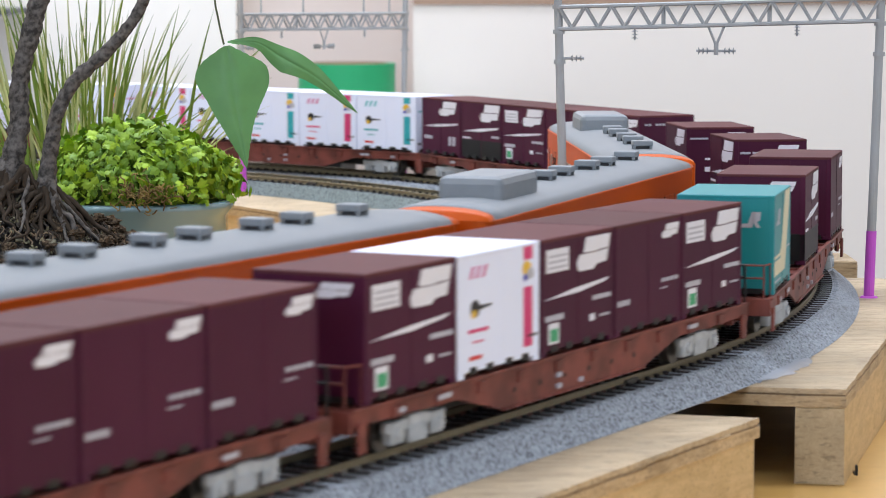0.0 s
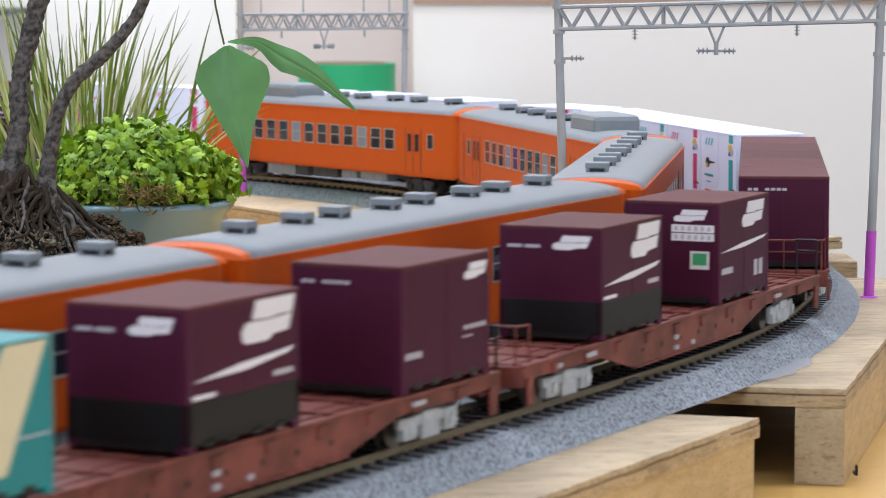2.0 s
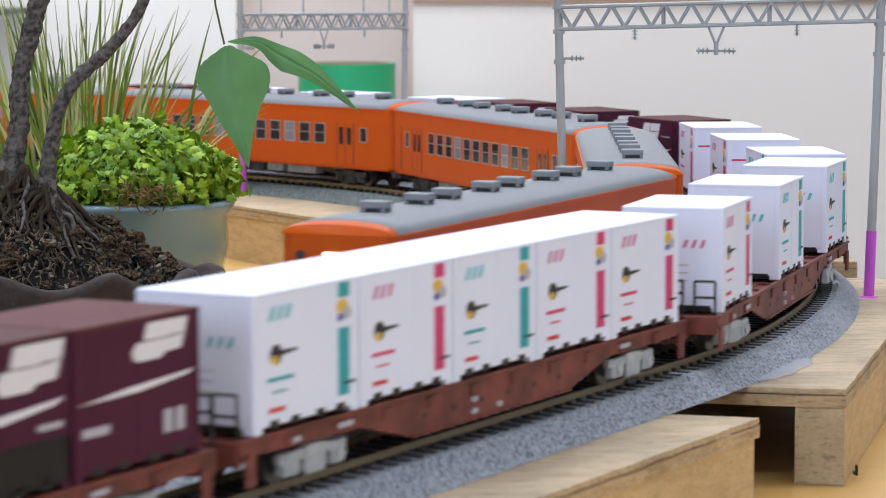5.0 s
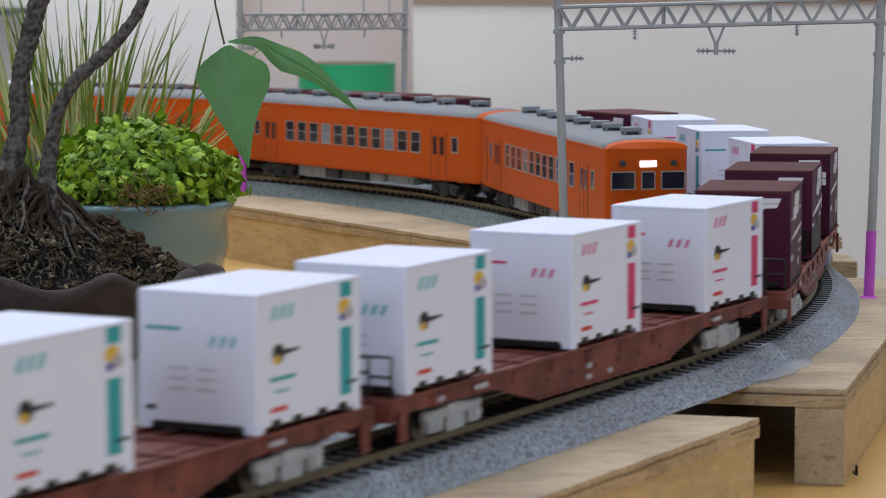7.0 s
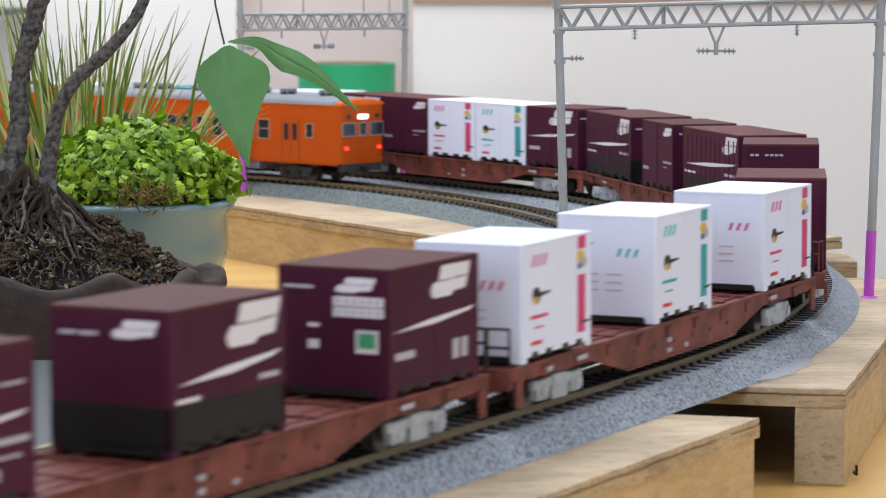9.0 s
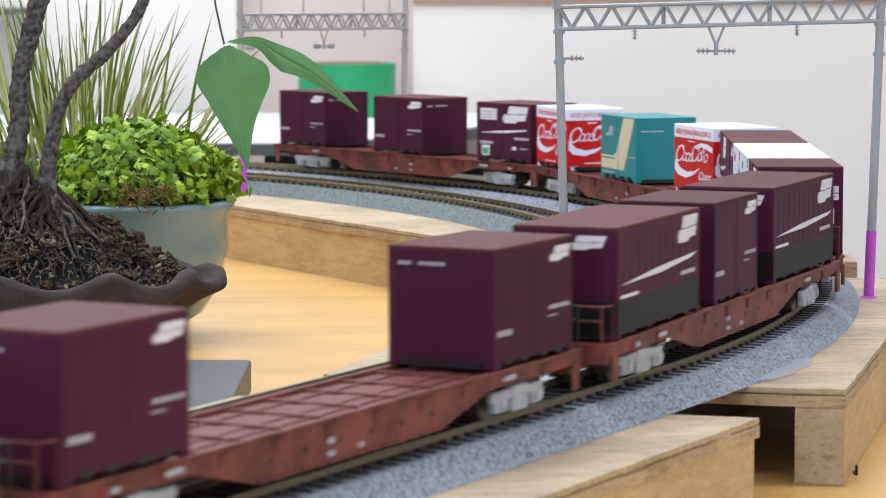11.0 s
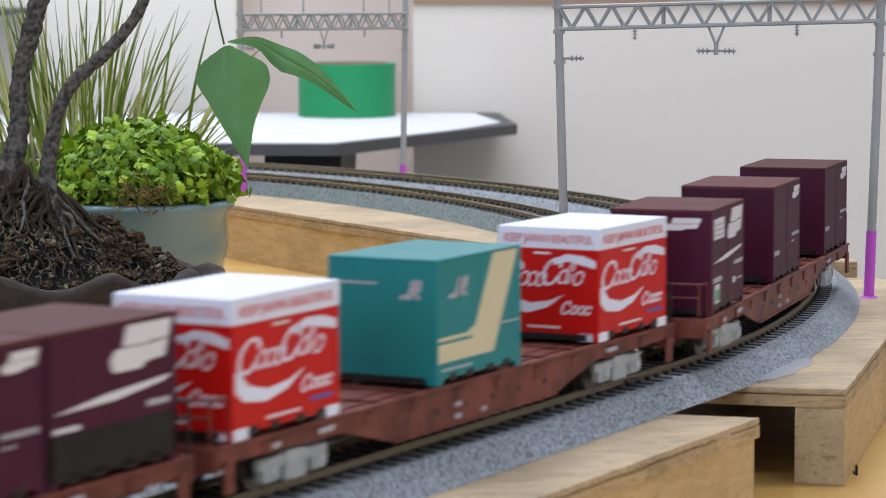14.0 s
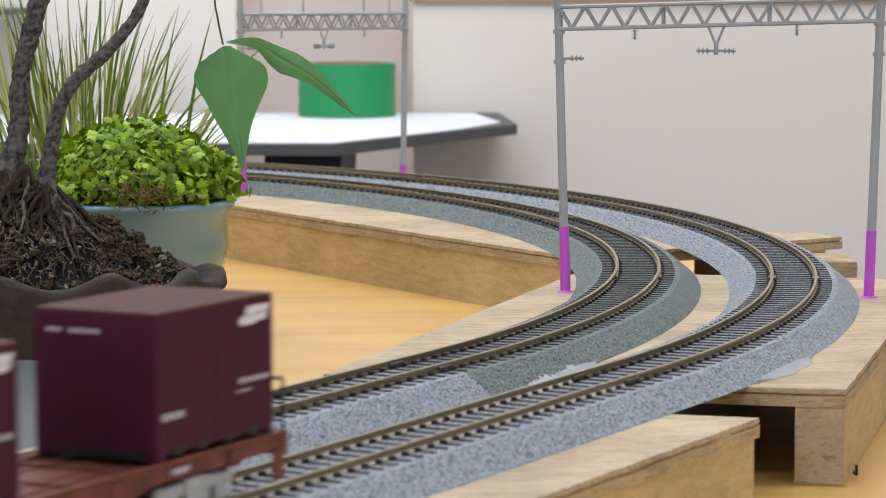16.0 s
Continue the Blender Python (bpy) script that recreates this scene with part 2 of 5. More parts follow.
def prism(poly, z0, z1):
    """An upright slab over a polygon in x, y."""
    bm = bmesh.new()
    a = [bm.verts.new((x, y, z0)) for x, y in poly]
    b = [bm.verts.new((x, y, z1)) for x, y in poly]
    n = len(poly)
    bm.faces.new(a[::-1])
    bm.faces.new(b)
    for i in range(n):
        bm.faces.new((a[i], a[(i + 1) % n], b[(i + 1) % n], b[i]))
    return bm


def tube(points, radii, n=8, jitter=0.0, rng=None):
    """A tapered tube along points; vertices and faces."""
    pts = [Vector(p) for p in points]
    V, F = [], []
    for i, p in enumerate(pts):
        d = (pts[min(i + 1, len(pts) - 1)] - pts[max(i - 1, 0)]).normalized()
        a = d.orthogonal().normalized() if i == 0 else (a - d * a.dot(d)).normalized()
        b = d.cross(a)
        for k in range(n):
            w = 2 * math.pi * k / n
            r = radii[i] * (1 + (rng.uniform(-jitter, jitter) if jitter else 0))
            V.append(p + a * (math.cos(w) * r) + b * (math.sin(w) * r))
    for i in range(len(pts) - 1):
        for k in range(n):
            F.append((i * n + k, i * n + (k + 1) % n, (i + 1) * n + (k + 1) % n, (i + 1) * n + k))
    F.append(tuple(range(n))[::-1])
    F.append(tuple(range((len(pts) - 1) * n, len(pts) * n)))
    return V, F


def spline(points, steps):
    """Points along a smooth curve through the given ones."""
    P = [Vector(p) for p in points]
    P = [P[0] * 2 - P[1]] + P + [P[-1] * 2 - P[-2]]
    out = []
    for i in range(1, len(P) - 2):
        for k in range(steps):
            t = k / steps
            a, b, c, d = P[i - 1:i + 3]
            out.append(0.5 * (2 * b + (c - a) * t + (2 * a - 5 * b + 4 * c - d) * t * t + (3 * b - a - 3 * c + d) * t ** 3))
    out.append(P[-2])
    return out


def empty(name, label="", category="", group="", kind=""):
    ob = new(name)
    ob.empty_display_size = 0.01
    return tagged(ob, label, category, group, kind)


# ---- the loop of track ----
TH = -0.4831
CX, CY, R_IN, R_OUT, STRAIGHT = -0.5916, 1.1856, 0.670, 0.730, 0.700
RAIL_Z = 0.038
BOARD_Z = 0.029
U = Vector((math.cos(TH), math.sin(TH)))
TG = Vector((math.sin(TH), -math.cos(TH)))
C1 = Vector((CX, CY))
C2 = C1 + TG * STRAIGHT


def loop_at(s, r, off=0.0):
    """Place and heading on the oval of radius r, s metres along; off: metres to the outside."""
    total = 2 * STRAIGHT + 2 * math.pi * r
    s %= total
    if s <= STRAIGHT:
        p, a = C1 + U * (r + off) + TG * s, TH
    elif s <= STRAIGHT + math.pi * r:
        a = TH - (s - STRAIGHT) / r
        p = C2 + Vector((math.cos(a), math.sin(a))) * (r + off)
    elif s <= 2 * STRAIGHT + math.pi * r:
        a = TH - math.pi
        p = C2 - U * (r + off) - TG * (s - STRAIGHT - math.pi * r)
    else:
        a = TH + (total - s) / r
        p = C1 + Vector((math.cos(a), math.sin(a))) * (r + off)
    return p, a - math.pi / 2


def car_pose(s, r, half, way=1):
    """Pose of a car whose bogies stand at s plus and minus half; way -1: it runs against s. Also the bogies' own turns."""
    (a, ha), (b, hb) = loop_at(s + way * half, r), loop_at(s - way * half, r)
    d = a - b
    h = math.atan2(d.y, d.x)
    flip = 0 if way > 0 else math.pi
    turns = [math.degrees(((k + flip - h + math.pi) % (2 * math.pi)) - math.pi) for k in (ha, hb)]
    m = (a + b) / 2
    return pose(m.x, m.y, RAIL_Z, 0, 0, math.degrees(h)), turns


STEP = 0.25
TIMES = [i * STEP for i in range(65)]


SLIP_T = [0, 1, 2, 3.5, 4.2, 6.3, 8, 9.2, 11.3, 12.5, 13.5, 14.5, 16]
SLIP = [12, 9.8, 7.7, 1.7, -0.2, -4.5, -3.2, -3.4, -3.5, -1.6, 2.7, 6.5, 6]


def freight_s(t):
    return 0.215 * t + 0.00075 * t * t + 0.001 * float(np.interp(t, SLIP_T, SLIP))


def wagon_s(s):
    """Where a wagon's middle runs: the couplings are drawn out a little round the far bend."""
    k = max(0.0, min(1.0, (-0.33 - s) / 0.90))
    return s + 0.027 * k * k * (3 - 2 * k)


LAG_T = [0, 1, 2, 3, 3.5, 4, 6.3, 7, 8, 9, 16]
LAG = [-2, 0, 8, 17.5, 22, 25, 36, 38.5, 45, 50, 72]


def rail_s(t):
    return 1.041 - 0.193 * t - 0.00115 * t * t + 0.001 * float(np.interp(t, LAG_T, LAG))


# ---- room ----
def slab(name, x0, x1, y0, y1, z0, z1, material, label="", category=""):
    return tagged(part(name, box(x0, x1, y0, y1, z0, z1), material), label, category, kind="structure")


slab("floor", -2.6, 2.6, -2.2, 3.3, -0.75, -0.70, FLOOR_M, "plain grey floor of the room", "floor")
slab("ceiling", -2.6, 2.6, -2.2, 3.3, 1.80, 1.85, WALL_BRIGHT, "plain white ceiling", "ceiling")
slab("wall_south", -2.6, 2.6, -2.25, -2.2, -0.70, 1.80, WALL_WHITE, "plain white wall", "wall")
slab("wall_west", -2.65, -2.6, -2.2, 3.3, -0.70, 1.80, WALL_BRIGHT, "plain white wall", "wall")
slab("wall_east", 2.6, 2.65, -2.2, 3.3, -0.70, 1.80, WALL_WHITE, "plain white wall", "wall")
slab("wall_north", -0.0285, 2.6, 2.82, 3.3, -0.70, 0.1190, WALL_WHITE, "off-white wall behind the layout", "wall")
slab("wall_recess", -0.203, -0.0285, 2.94, 3.3, -0.70, 1.80, WALL_PINK, "pale beige wall recess", "wall")
slab("wall_bright", -2.6, -0.203, 2.87, 3.3, -0.70, 1.80, WALL_BRIGHT, "bright white wall beside the recess", "wall")
slab("trim", -0.0285, 2.6, 2.8175, 3.3, 0.1190, 0.16, WALL_TRIM, "brown wooden rail on the wall", "wall trim")
slab("wall_upper", -0.0285, 2.6, 2.85, 3.3, 0.16, 1.80, WALL_PINK, "beige upper wall above the rail", "wall")
table = tagged(part("table", prism([(-1.80, -0.36), (0.20, -0.36), (0.20, 1.66), (-0.06, 1.97), (-1.80, 1.97)], -0.03, 0.0), TABLE),
               "varnished yellow wooden table under the model railway", "table", kind="structure")

# ---- wooden boards under the track ----


def board(label, poly, battens, top=BOARD_Z, thick=0.0055):
    """A plywood sheet on battens; poly in x, y; battens as polygons too."""
    th = empty("plywood_board", label, "board", "boards under the track")
    rough = []
    rr = random.Random(len(label))
    for i, (x, y) in enumerate(poly):
        x1, y1 = poly[(i + 1) % len(poly)]
        n = max(1, int(math.hypot(x1 - x, y1 - y) / 0.004))
        for k in range(n):
            j = 0.00018 if k else 0.0
            px, py = x + (x1 - x) * k / n, y + (y1 - y) * k / n
            w = (0.0007 if k else 0.0) * noise.noise(Vector((px * 70, py * 70, 5.0)))
            rough.append((px + w + rr.uniform(-j, j), py + w + rr.uniform(-j, j)))
    cx, cy = sum(p[0] for p in poly) / len(poly), sum(p[1] for p in poly) / len(poly)
    part("sheet", prism(rough, top - 0.0016, top), PLY, th)
    part("middle_ply", prism([(cx + (x - cx) * 0.9965, cy + (y - cy) * 0.9965) for x, y in rough], top - 0.0022, top - 0.0016), PLY_DARK, th, "darker middle layer of the plywood")
    part("lower_ply", prism([(cx + (x - cx) * 1.001, cy + (y - cy) * 1.001) for x, y in reversed(rough)], top - thick, top - 0.0022), PLY_EDGE, th, "lower layer of the plywood")
    for q in battens:
        b = part("batten", prism(q, 0.0, top - thick - 0.0001), BATTEN, th, "sawn pine batten")
        (x0, y0), (x1, y1) = q[0], q[1]
        n = Vector((y1 - y0, x0 - x1)).normalized() * 0.0004
        if n.y > 0:
            n = -n
        part("sawn_end", prism([(x0, y0), (x1, y1), (x1 + n.x, y1 + n.y), (x0 + n.x, y0 + n.y)], 0.0003, top - thick - 0.0004), END_GRAIN, b, "rough grey-brown end grain")
    return th


board("pale plywood board on pine battens beneath the bend",
      [(-0.037, 0.893), (0.1199, 0.8585), (0.197, 1.165), (0.056, 1.197)],
      [[(0.1052, 0.8617), (0.1196, 0.8590), (0.196, 1.164), (0.1818, 1.167)], [(-0.034, 0.894), (-0.020, 0.891), (0.067, 1.194), (0.057, 1.196)]])
n_o, n_i = C1 + U * 0.7745 + TG * 0.70, C1 + U * 0.632 + TG * 0.70
split_board = board("long plywood board on battens with a split edge",
      [(0.0881, 0.8041), (-0.060, 0.8475), (n_i.x, n_i.y), (n_o.x, n_o.y)],
      [[(0.0868, 0.8038), (0.072, 0.8080), (n_o.x - 0.0165, n_o.y + 0.009), (n_o.x - 0.0012, n_o.y + 0.0005)],
       [(-0.045, 0.8420), (-0.059, 0.8460), (n_i.x + 0.001, n_i.y), (n_i.x + 0.014, n_i.y - 0.007)]])
board("curved-layout plywood board with a tall pine side",
      [(0.056, 1.262), (0.186, 1.352), (0.176, 1.372), (0.138, 1.385), (0.1287, 1.427), (0.094, 1.518), (0.055, 1.594), (-0.012, 1.679), (-0.104, 1.763), (-0.213, 1.832), (-0.34, 1.90), (-0.36, 1.75), (-0.22, 1.64), (-0.1156, 1.5464)],
      [[(0.0555, 1.2650), (0.062, 1.272), (-0.103, 1.549), (-0.1145, 1.5460)], [(-0.1145, 1.5480), (-0.103, 1.551), (-0.20, 1.642), (-0.219, 1.640)],
       [(0.150, 1.350), (0.180, 1.366), (0.135, 1.384), (0.120, 1.384)]])
for k in range(7):
    s0, s1 = 0.702 + k * 0.557, 0.700 + (k + 1) * 0.557
    ss = [s0 + (s1 - s0) * i / 10 for i in range(11)]
    poly = [tuple(loop_at(s, 0.70, -0.072)[0]) for s in ss] + [tuple(loop_at(s, 0.70, 0.074)[0]) for s in reversed(ss)]
    mid = [tuple(loop_at(s, 0.70, -0.01)[0]) for s in ss] + [tuple(loop_at(s, 0.70, 0.01)[0]) for s in reversed(ss)]
    board("plain plywood board under the rest of the loop", poly, [mid])
wb = tagged(part("wood_block", box(0.1545, 0.1725, 1.205, 1.240, 0.0, 0.0325, 0.0008), PLY_EDGE), "offcut wooden block behind the bend", "wood block")
GLUE = mat("dried_glue", (0.46, 0.49, 0.54), 0.4, var=0.15, vscale=150, bump=0.5, bscale=250)
GLUE.node_tree.nodes["Principled BSDF"].inputs["Alpha"].default_value = 0.55


def glue(r, s0, s1, off0, off1, label):
    """A smeared low strip of glue beside the roadbed."""
    rr = random.Random(int(s0 * -1000))
    n = 18
    V, F = [], []
    for i in range(n + 1):
        s = s0 + (s1 - s0) * i / n
        e = math.sin(math.pi * i / n) ** 0.4
        for off, z in ((off0, 0.0012), ((off0 + off1) / 2, 0.0008), (off0 + (off1 - off0) * e * rr.uniform(0.75, 1.1), 0.0002)):
            p, _ = loop_at(s, r, off)
            V.append((p.x, p.y, BOARD_Z + z * e + 0.0001))
    for i in range(n):
        for k in range(2):
            F.append((i * 3 + k, i * 3 + k + 1, i * 3 + k + 4, i * 3 + k + 3))
    ob = mesh_ob("glue_smear", V, F, GLUE, None, label, True)
    return tagged(ob, category="glue", group="glue smears")


TORN = mat("torn_white_film", (0.40, 0.43, 0.45), 0.5, var=0.2, vscale=300, bump=0.4, bscale=500)


def torn_film(r, s0, s1, up, label):
    """A ragged film that runs a little way up the roadbed's outer slope and over the board."""
    rr = random.Random(int(s0 * 5000))
    n = max(8, int(abs(s1 - s0) / 0.0009))
    V, F = [], []
    for i in range(n + 1):
        s = s0 + (s1 - s0) * i / n
        h = up * max(0.06, noise.noise(Vector((s * 160, r, 0))) + 0.45 + rr.uniform(-0.25, 0.25)) * math.sin(math.pi * (i + 0.3) / (n + 0.6)) ** 0.5
        w = 0.0006 + 0.0016 * rr.random()
        for off, z in ((0.0247 + w, 0.0002), (0.0250, 0.0004), (0.0249 - 0.0080 * h / 0.0064, 0.0003 + h)):
            p, _ = loop_at(s, r, off)
            V.append((p.x, p.y, BOARD_Z + z))
    for i in range(n):
        for k in range(2):
            F.append((i * 3 + k, i * 3 + k + 1, i * 3 + k + 4, i * 3 + k + 3))
    return tagged(mesh_ob("torn_film", V, F, TORN, None, label), category="film scrap", group="film scraps")


torn_film(R_IN, -0.050, -0.004, 0.0022, "torn whitish film on the slope between the tracks")
glue(R_OUT, -0.100, -0.040, 0.0215, 0.0295, "dried whitish glue smeared beside the roadbed")
glue(R_IN, -0.060, -0.018, 0.0225, 0.0270, "dried whitish glue between the two tracks")
bm = box(0.1246, 0.1254, 0.8700, 0.8712, 0.0010, 0.0042, 0.0002)
add_box(bm, 0.1244, 0.1252, 0.8712, 0.8745, 0.0009, 0.0019, 0.0002)
nail = tagged(part("black_staple", bm, DARK), "small bent black staple in the side of the batten", "staple")


rr = random.Random(8)
e0, e1 = Vector((0.0881, 0.8041)), n_o
side = Vector((e1.y - e0.y, e0.x - e1.x)).normalized()
for i in range(26):
    f = rr.uniform(0.0, 0.5)
    p = e0.lerp(e1, f)
    d = (e1 - e0).normalized() * rr.uniform(0.004, 0.016)
    o = side * rr.uniform(-0.0003, 0.0004)
    z = BOARD_Z - rr.uniform(0.0001, 0.0030)
    bm = bmesh.new()
    add_cyl(bm, (p.x + o.x, p.y + o.y, z), (p.x + d.x + o.x, p.y + d.y + o.y, z + rr.uniform(-0.0003, 0.0003)), rr.uniform(0.0003, 0.0007), 0.00012, 5)
    part("splinter", bm, PLY_EDGE if i % 3 else PLY_DARK, split_board, "raised splinter of the split edge")


# ---- track ----
def sweep(name, r, s0, s1, profile, material, parent, label="", smooth=False):
    """A closed profile of (off, z) swept along the loop from s0 to s1."""
    n = max(2, int((s1 - s0) / 0.012))
    V, F = [], []
    m = len(profile)
    for i in range(n + 1):
        s = s0 + (s1 - s0) * i / n
        for off, z in profile:
            p, _ = loop_at(s, r, off)
            V.append((p.x, p.y, z))
    for i in range(n):
        for k in range(m):
            F.append((i * m + k, i * m + (k + 1) % m, (i + 1) * m + (k + 1) % m, (i + 1) * m + k))
    F.append(tuple(range(m)))
    F.append(tuple(range(n * m, (n + 1) * m))[::-1])
    return mesh_ob(name, V, F, material, parent, label, smooth)


def rail_profile(c):
    h, f, w = RAIL_Z, 0.0010, 0.00055
    return [(c - f, h - 0.0024), (c - f, h - 0.0020), (c - 0.0003, h - 0.0017), (c - 0.0003, h - 0.0009), (c - w, h - 0.0007), (c - w, h - 0.0001),
            (c - w + 0.00015, h), (c + w - 0.00015, h), (c + w, h - 0.0001), (c + w, h - 0.0007), (c + 0.0003, h - 0.0009), (c + 0.0003, h - 0.0017), (c + f, h - 0.0020), (c + f, h - 0.0024)]


ROADBED = [(-0.0245, BOARD_Z + 0.0001), (-0.0165, RAIL_Z - 0.00258), (0.0165, RAIL_Z - 0.00258), (0.0245, BOARD_Z + 0.0001)]
TIE_MESH = bpy.data.meshes.new("tie")
tb = box(-0.00105, 0.00105, -0.0143, 0.0143, -0.0040, -0.0023)
for side in (-1, 1):
    for c in (-0.00825, 0.00825):
        add_box(tb, -0.0009, 0.0009, c + side * 0.0013 - 0.0006, c + side * 0.0013 + 0.0006, -0.0023, -0.0016)
tb.to_mesh(TIE_MESH)
tb.free()
TIE_MESH.materials.append(TIE)


def track_section(r, s0, s1, ballast, label, seen, glint=False):
    th = empty("track_section", label, "model track", "sections of model track")
    sweep("roadbed", r, s0 + 0.0001, s1 - 0.0001, ROADBED, ballast, th)
    for c in (-0.00825, 0.00825):
        sweep("rail", r, s0, s1, rail_profile(c), RAIL, th, "dull nickel-silver rail")
    # Pale sloped strips added over the rail feet, shaped to give a reflected glint.
    if glint:
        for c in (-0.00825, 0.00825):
            sweep("glint_strip", r, s0 + 0.004, s1 - 0.001, [(c - 0.0015, RAIL_Z - 0.00235), (c - 0.0007, RAIL_Z - 0.00160), (c + 0.0007, RAIL_Z - 0.00160), (c + 0.0015, RAIL_Z - 0.00235)], RAIL_GLINT, th, "pale metal strip added for the glint on the rail foot")
    n = int(round((s1 - s0) / 0.0066))
    V, F = [], []
    base = [v.co.copy() for v in TIE_MESH.vertices]
    fs = [tuple(p.vertices) for p in TIE_MESH.polygons]
    for i in range(n):
        p, h = loop_at(s0 + (i + 0.5) * (s1 - s0) / n, r)
        m = pose(p.x, p.y, RAIL_Z, 0, 0, math.degrees(h))
        if seen:
            t = new("tie", TIE_MESH)
            t.parent = th
            t.matrix_basis = m
        else:
            k = len(V)
            V += [m @ c for c in base]
            F += [tuple(j + k for j in f) for f in fs]
    if not seen:
        t = mesh_ob("ties", V, F, TIE, th)
        tagged(t, kind="stuff")
    # rail joiners
    for c in (-0.00825, 0.00825):
        p, h = loop_at(s1, r, c)
        j = part("rail_joiner", box(-0.004, 0.004, -0.0014, 0.0014, -0.0024, -0.0008, 0.0003), WHEEL, th)
        j.matrix_basis = pose(p.x, p.y, RAIL_Z, 0, 0, math.degrees(h))
    return th


ARC = math.radians(22.5)
J0 = 0.0195


def lay(r, tones):
    """Sections round the loop from the joint J0 backwards round the far bend, then the straights."""
    total = 2 * STRAIGHT + 2 * math.pi * r
    cuts = [J0 - r * ARC * k for k in range(9)]
    for k in range(8):
        seen = k < 5
        track_section(r, cuts[k + 1], cuts[k], tones[min(k, len(tones) - 1)], "curved model track with grey moulded ballast" if seen else "curved model track beyond the bend", seen)
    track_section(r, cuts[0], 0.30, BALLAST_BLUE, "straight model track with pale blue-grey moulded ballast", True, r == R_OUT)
    end = total + cuts[8]
    k, s = 0, 0.30
    while s < end - 1e-6:
        e = min(s + 0.30, end)
        if end - e < 0.1:
            e = end
        track_section(r, s, e, BALLAST_BLUE, "model track on the unseen part of the loop", False)
        s = e


lay(R_OUT, [BALLAST_BLUE])
lay(R_IN, [BALLAST_GREEN])


# ---- overhead line portals ----
def portal(p_in, p_out, lean_in, lean_out, h_in, h_out, tape, label):
    """Two poles with a lattice beam across the track; leans are metres at the beam's height, along the beam."""
    th = empty("catenary_portal", label, "portal", "overhead line portals")
    a, b = Vector((*p_in, BOARD_Z)), Vector((*p_out, BOARD_Z))
    d = (b - a).normalized()
    for p, ln, H, tp in ((a, lean_in, h_in, 0.0255), (b, lean_out, h_out, tape)):
        top = p + Vector((0, 0, H + 0.030)) + d * ln * (H + 0.03) / H
        f = 0.030 / (H + 0.03)
        pole = part("pole", cyl(p, top, 0.00175, 0.0016, 14), POLE, th, smooth=False)
        part("tape_sleeve", cyl(p + Vector((0, 0, 0.0003)), p.lerp(top, tp / (H + 0.03)), 0.0020, 0.00195, 14), PURPLE, th, "purple tape sleeve")
        part("base_blob", cyl(p, p + Vector((0, 0, 0.0006)), 0.0036, 0.0030, 9), PURPLE, th, "smear of pinkish glue")
        for zz in (H - 0.0125, H - 0.001, H + 0.0085):
            q = p.lerp(top, zz / (H + 0.03))
            part("collar", cyl(q - Vector((0, 0, 0.0008)), q + Vector((0, 0, 0.0008)), 0.0023, 0.0023, 14), POLE, th)
    ta, tb_ = a + Vector((0, 0, h_in)) + d * lean_in, b + Vector((0, 0, h_out)) + d * lean_out
    up = Vector((0, 0, 0.0085))
    across = d.cross(Vector((0, 0, 1)))
    for off, nm in ((Vector((0, 0, 0)), "lower_chord"), (up, "upper_chord")):
        bm = bmesh.new()
        for sgn in (-1, 1):
            add_cyl(bm, ta + off + across * 0.0016 * sgn, tb_ + off + across * 0.0016 * sgn, 0.0008, n=6)
        part(nm, bm, POLE, th)
    n = 12
    for i in range(n):
        for sgn in (-1, 1):
            p0, p1, p2 = ta.lerp(tb_, i / n), ta.lerp(tb_, (i + 0.5) / n), ta.lerp(tb_, (i + 1) / n)
            o = across * 0.0016 * sgn
            bm = cyl(p0 + up + o, p1 + o, 0.00062, n=5)
            add_cyl(bm, p1 + o, p2 + up + o, 0.00062, n=5)
            part("lattice_bar", bm, POLE, th)
    for f in (0.33, 0.66):
        part("upright", cyl(ta.lerp(tb_, f), ta.lerp(tb_, f) + up, 0.0009, n=6), POLE, th)
    if tape < 0.02:
        for f in (0.12, 0.37, 0.74, 0.90):
            p = ta.lerp(tb_, f) + up
            part("wire_hanger", cyl(p, p + Vector((0, 0, 0.012)), 0.0007, 0.0004, 6), POLE, th)
    # hanging insulators over each track and the feeder bracket in the middle
    for f in (0.24, 0.745):
        p = ta.lerp(tb_, f)
        bm = cyl(p, p - Vector((0, 0, 0.005)), 0.0004, n=6)
        for k in range(3):
            c = p - Vector((0, 0, 0.0012 + 0.0013 * k))
            add_cyl(bm, c, c - Vector((0, 0, 0.0005)), 0.0005, 0.0013, 8)
        part("insulator", bm, POLE, th)
    c = ta.lerp(tb_, 0.495)
    low = c - Vector((0, 0, 0.0078))
    bm = cyl(c + d * 0.0032, low, 0.0005, n=6)
    add_cyl(bm, c - d * 0.0032, low, 0.0005, n=6)
    add_cyl(bm, low + Vector((0, 0, 0.001)), low - Vector((0, 0, 0.0036)), 0.0009, n=8)
    part("feeder_bracket", bm, POLE, th)
    for sgn in (-1, 1):
        o = low - Vector((0, 0, 0.0020))
        bm = cyl(o, o + d * 0.0075 * sgn, 0.0005, n=6)
        for k in range(3):
            q = o + d * sgn * (0.0030 + 0.0016 * k)
            add_cyl(bm, q, q + d * 0.0005 * sgn, 0.0006, 0.0015, 8)
        part("side_insulator", bm, POLE, th)
    q = a.lerp(a + Vector((0, 0, h_in)) + d * lean_in, 0.89)
    bm = cyl(q, q + d * 0.0095, 0.0005, n=6)
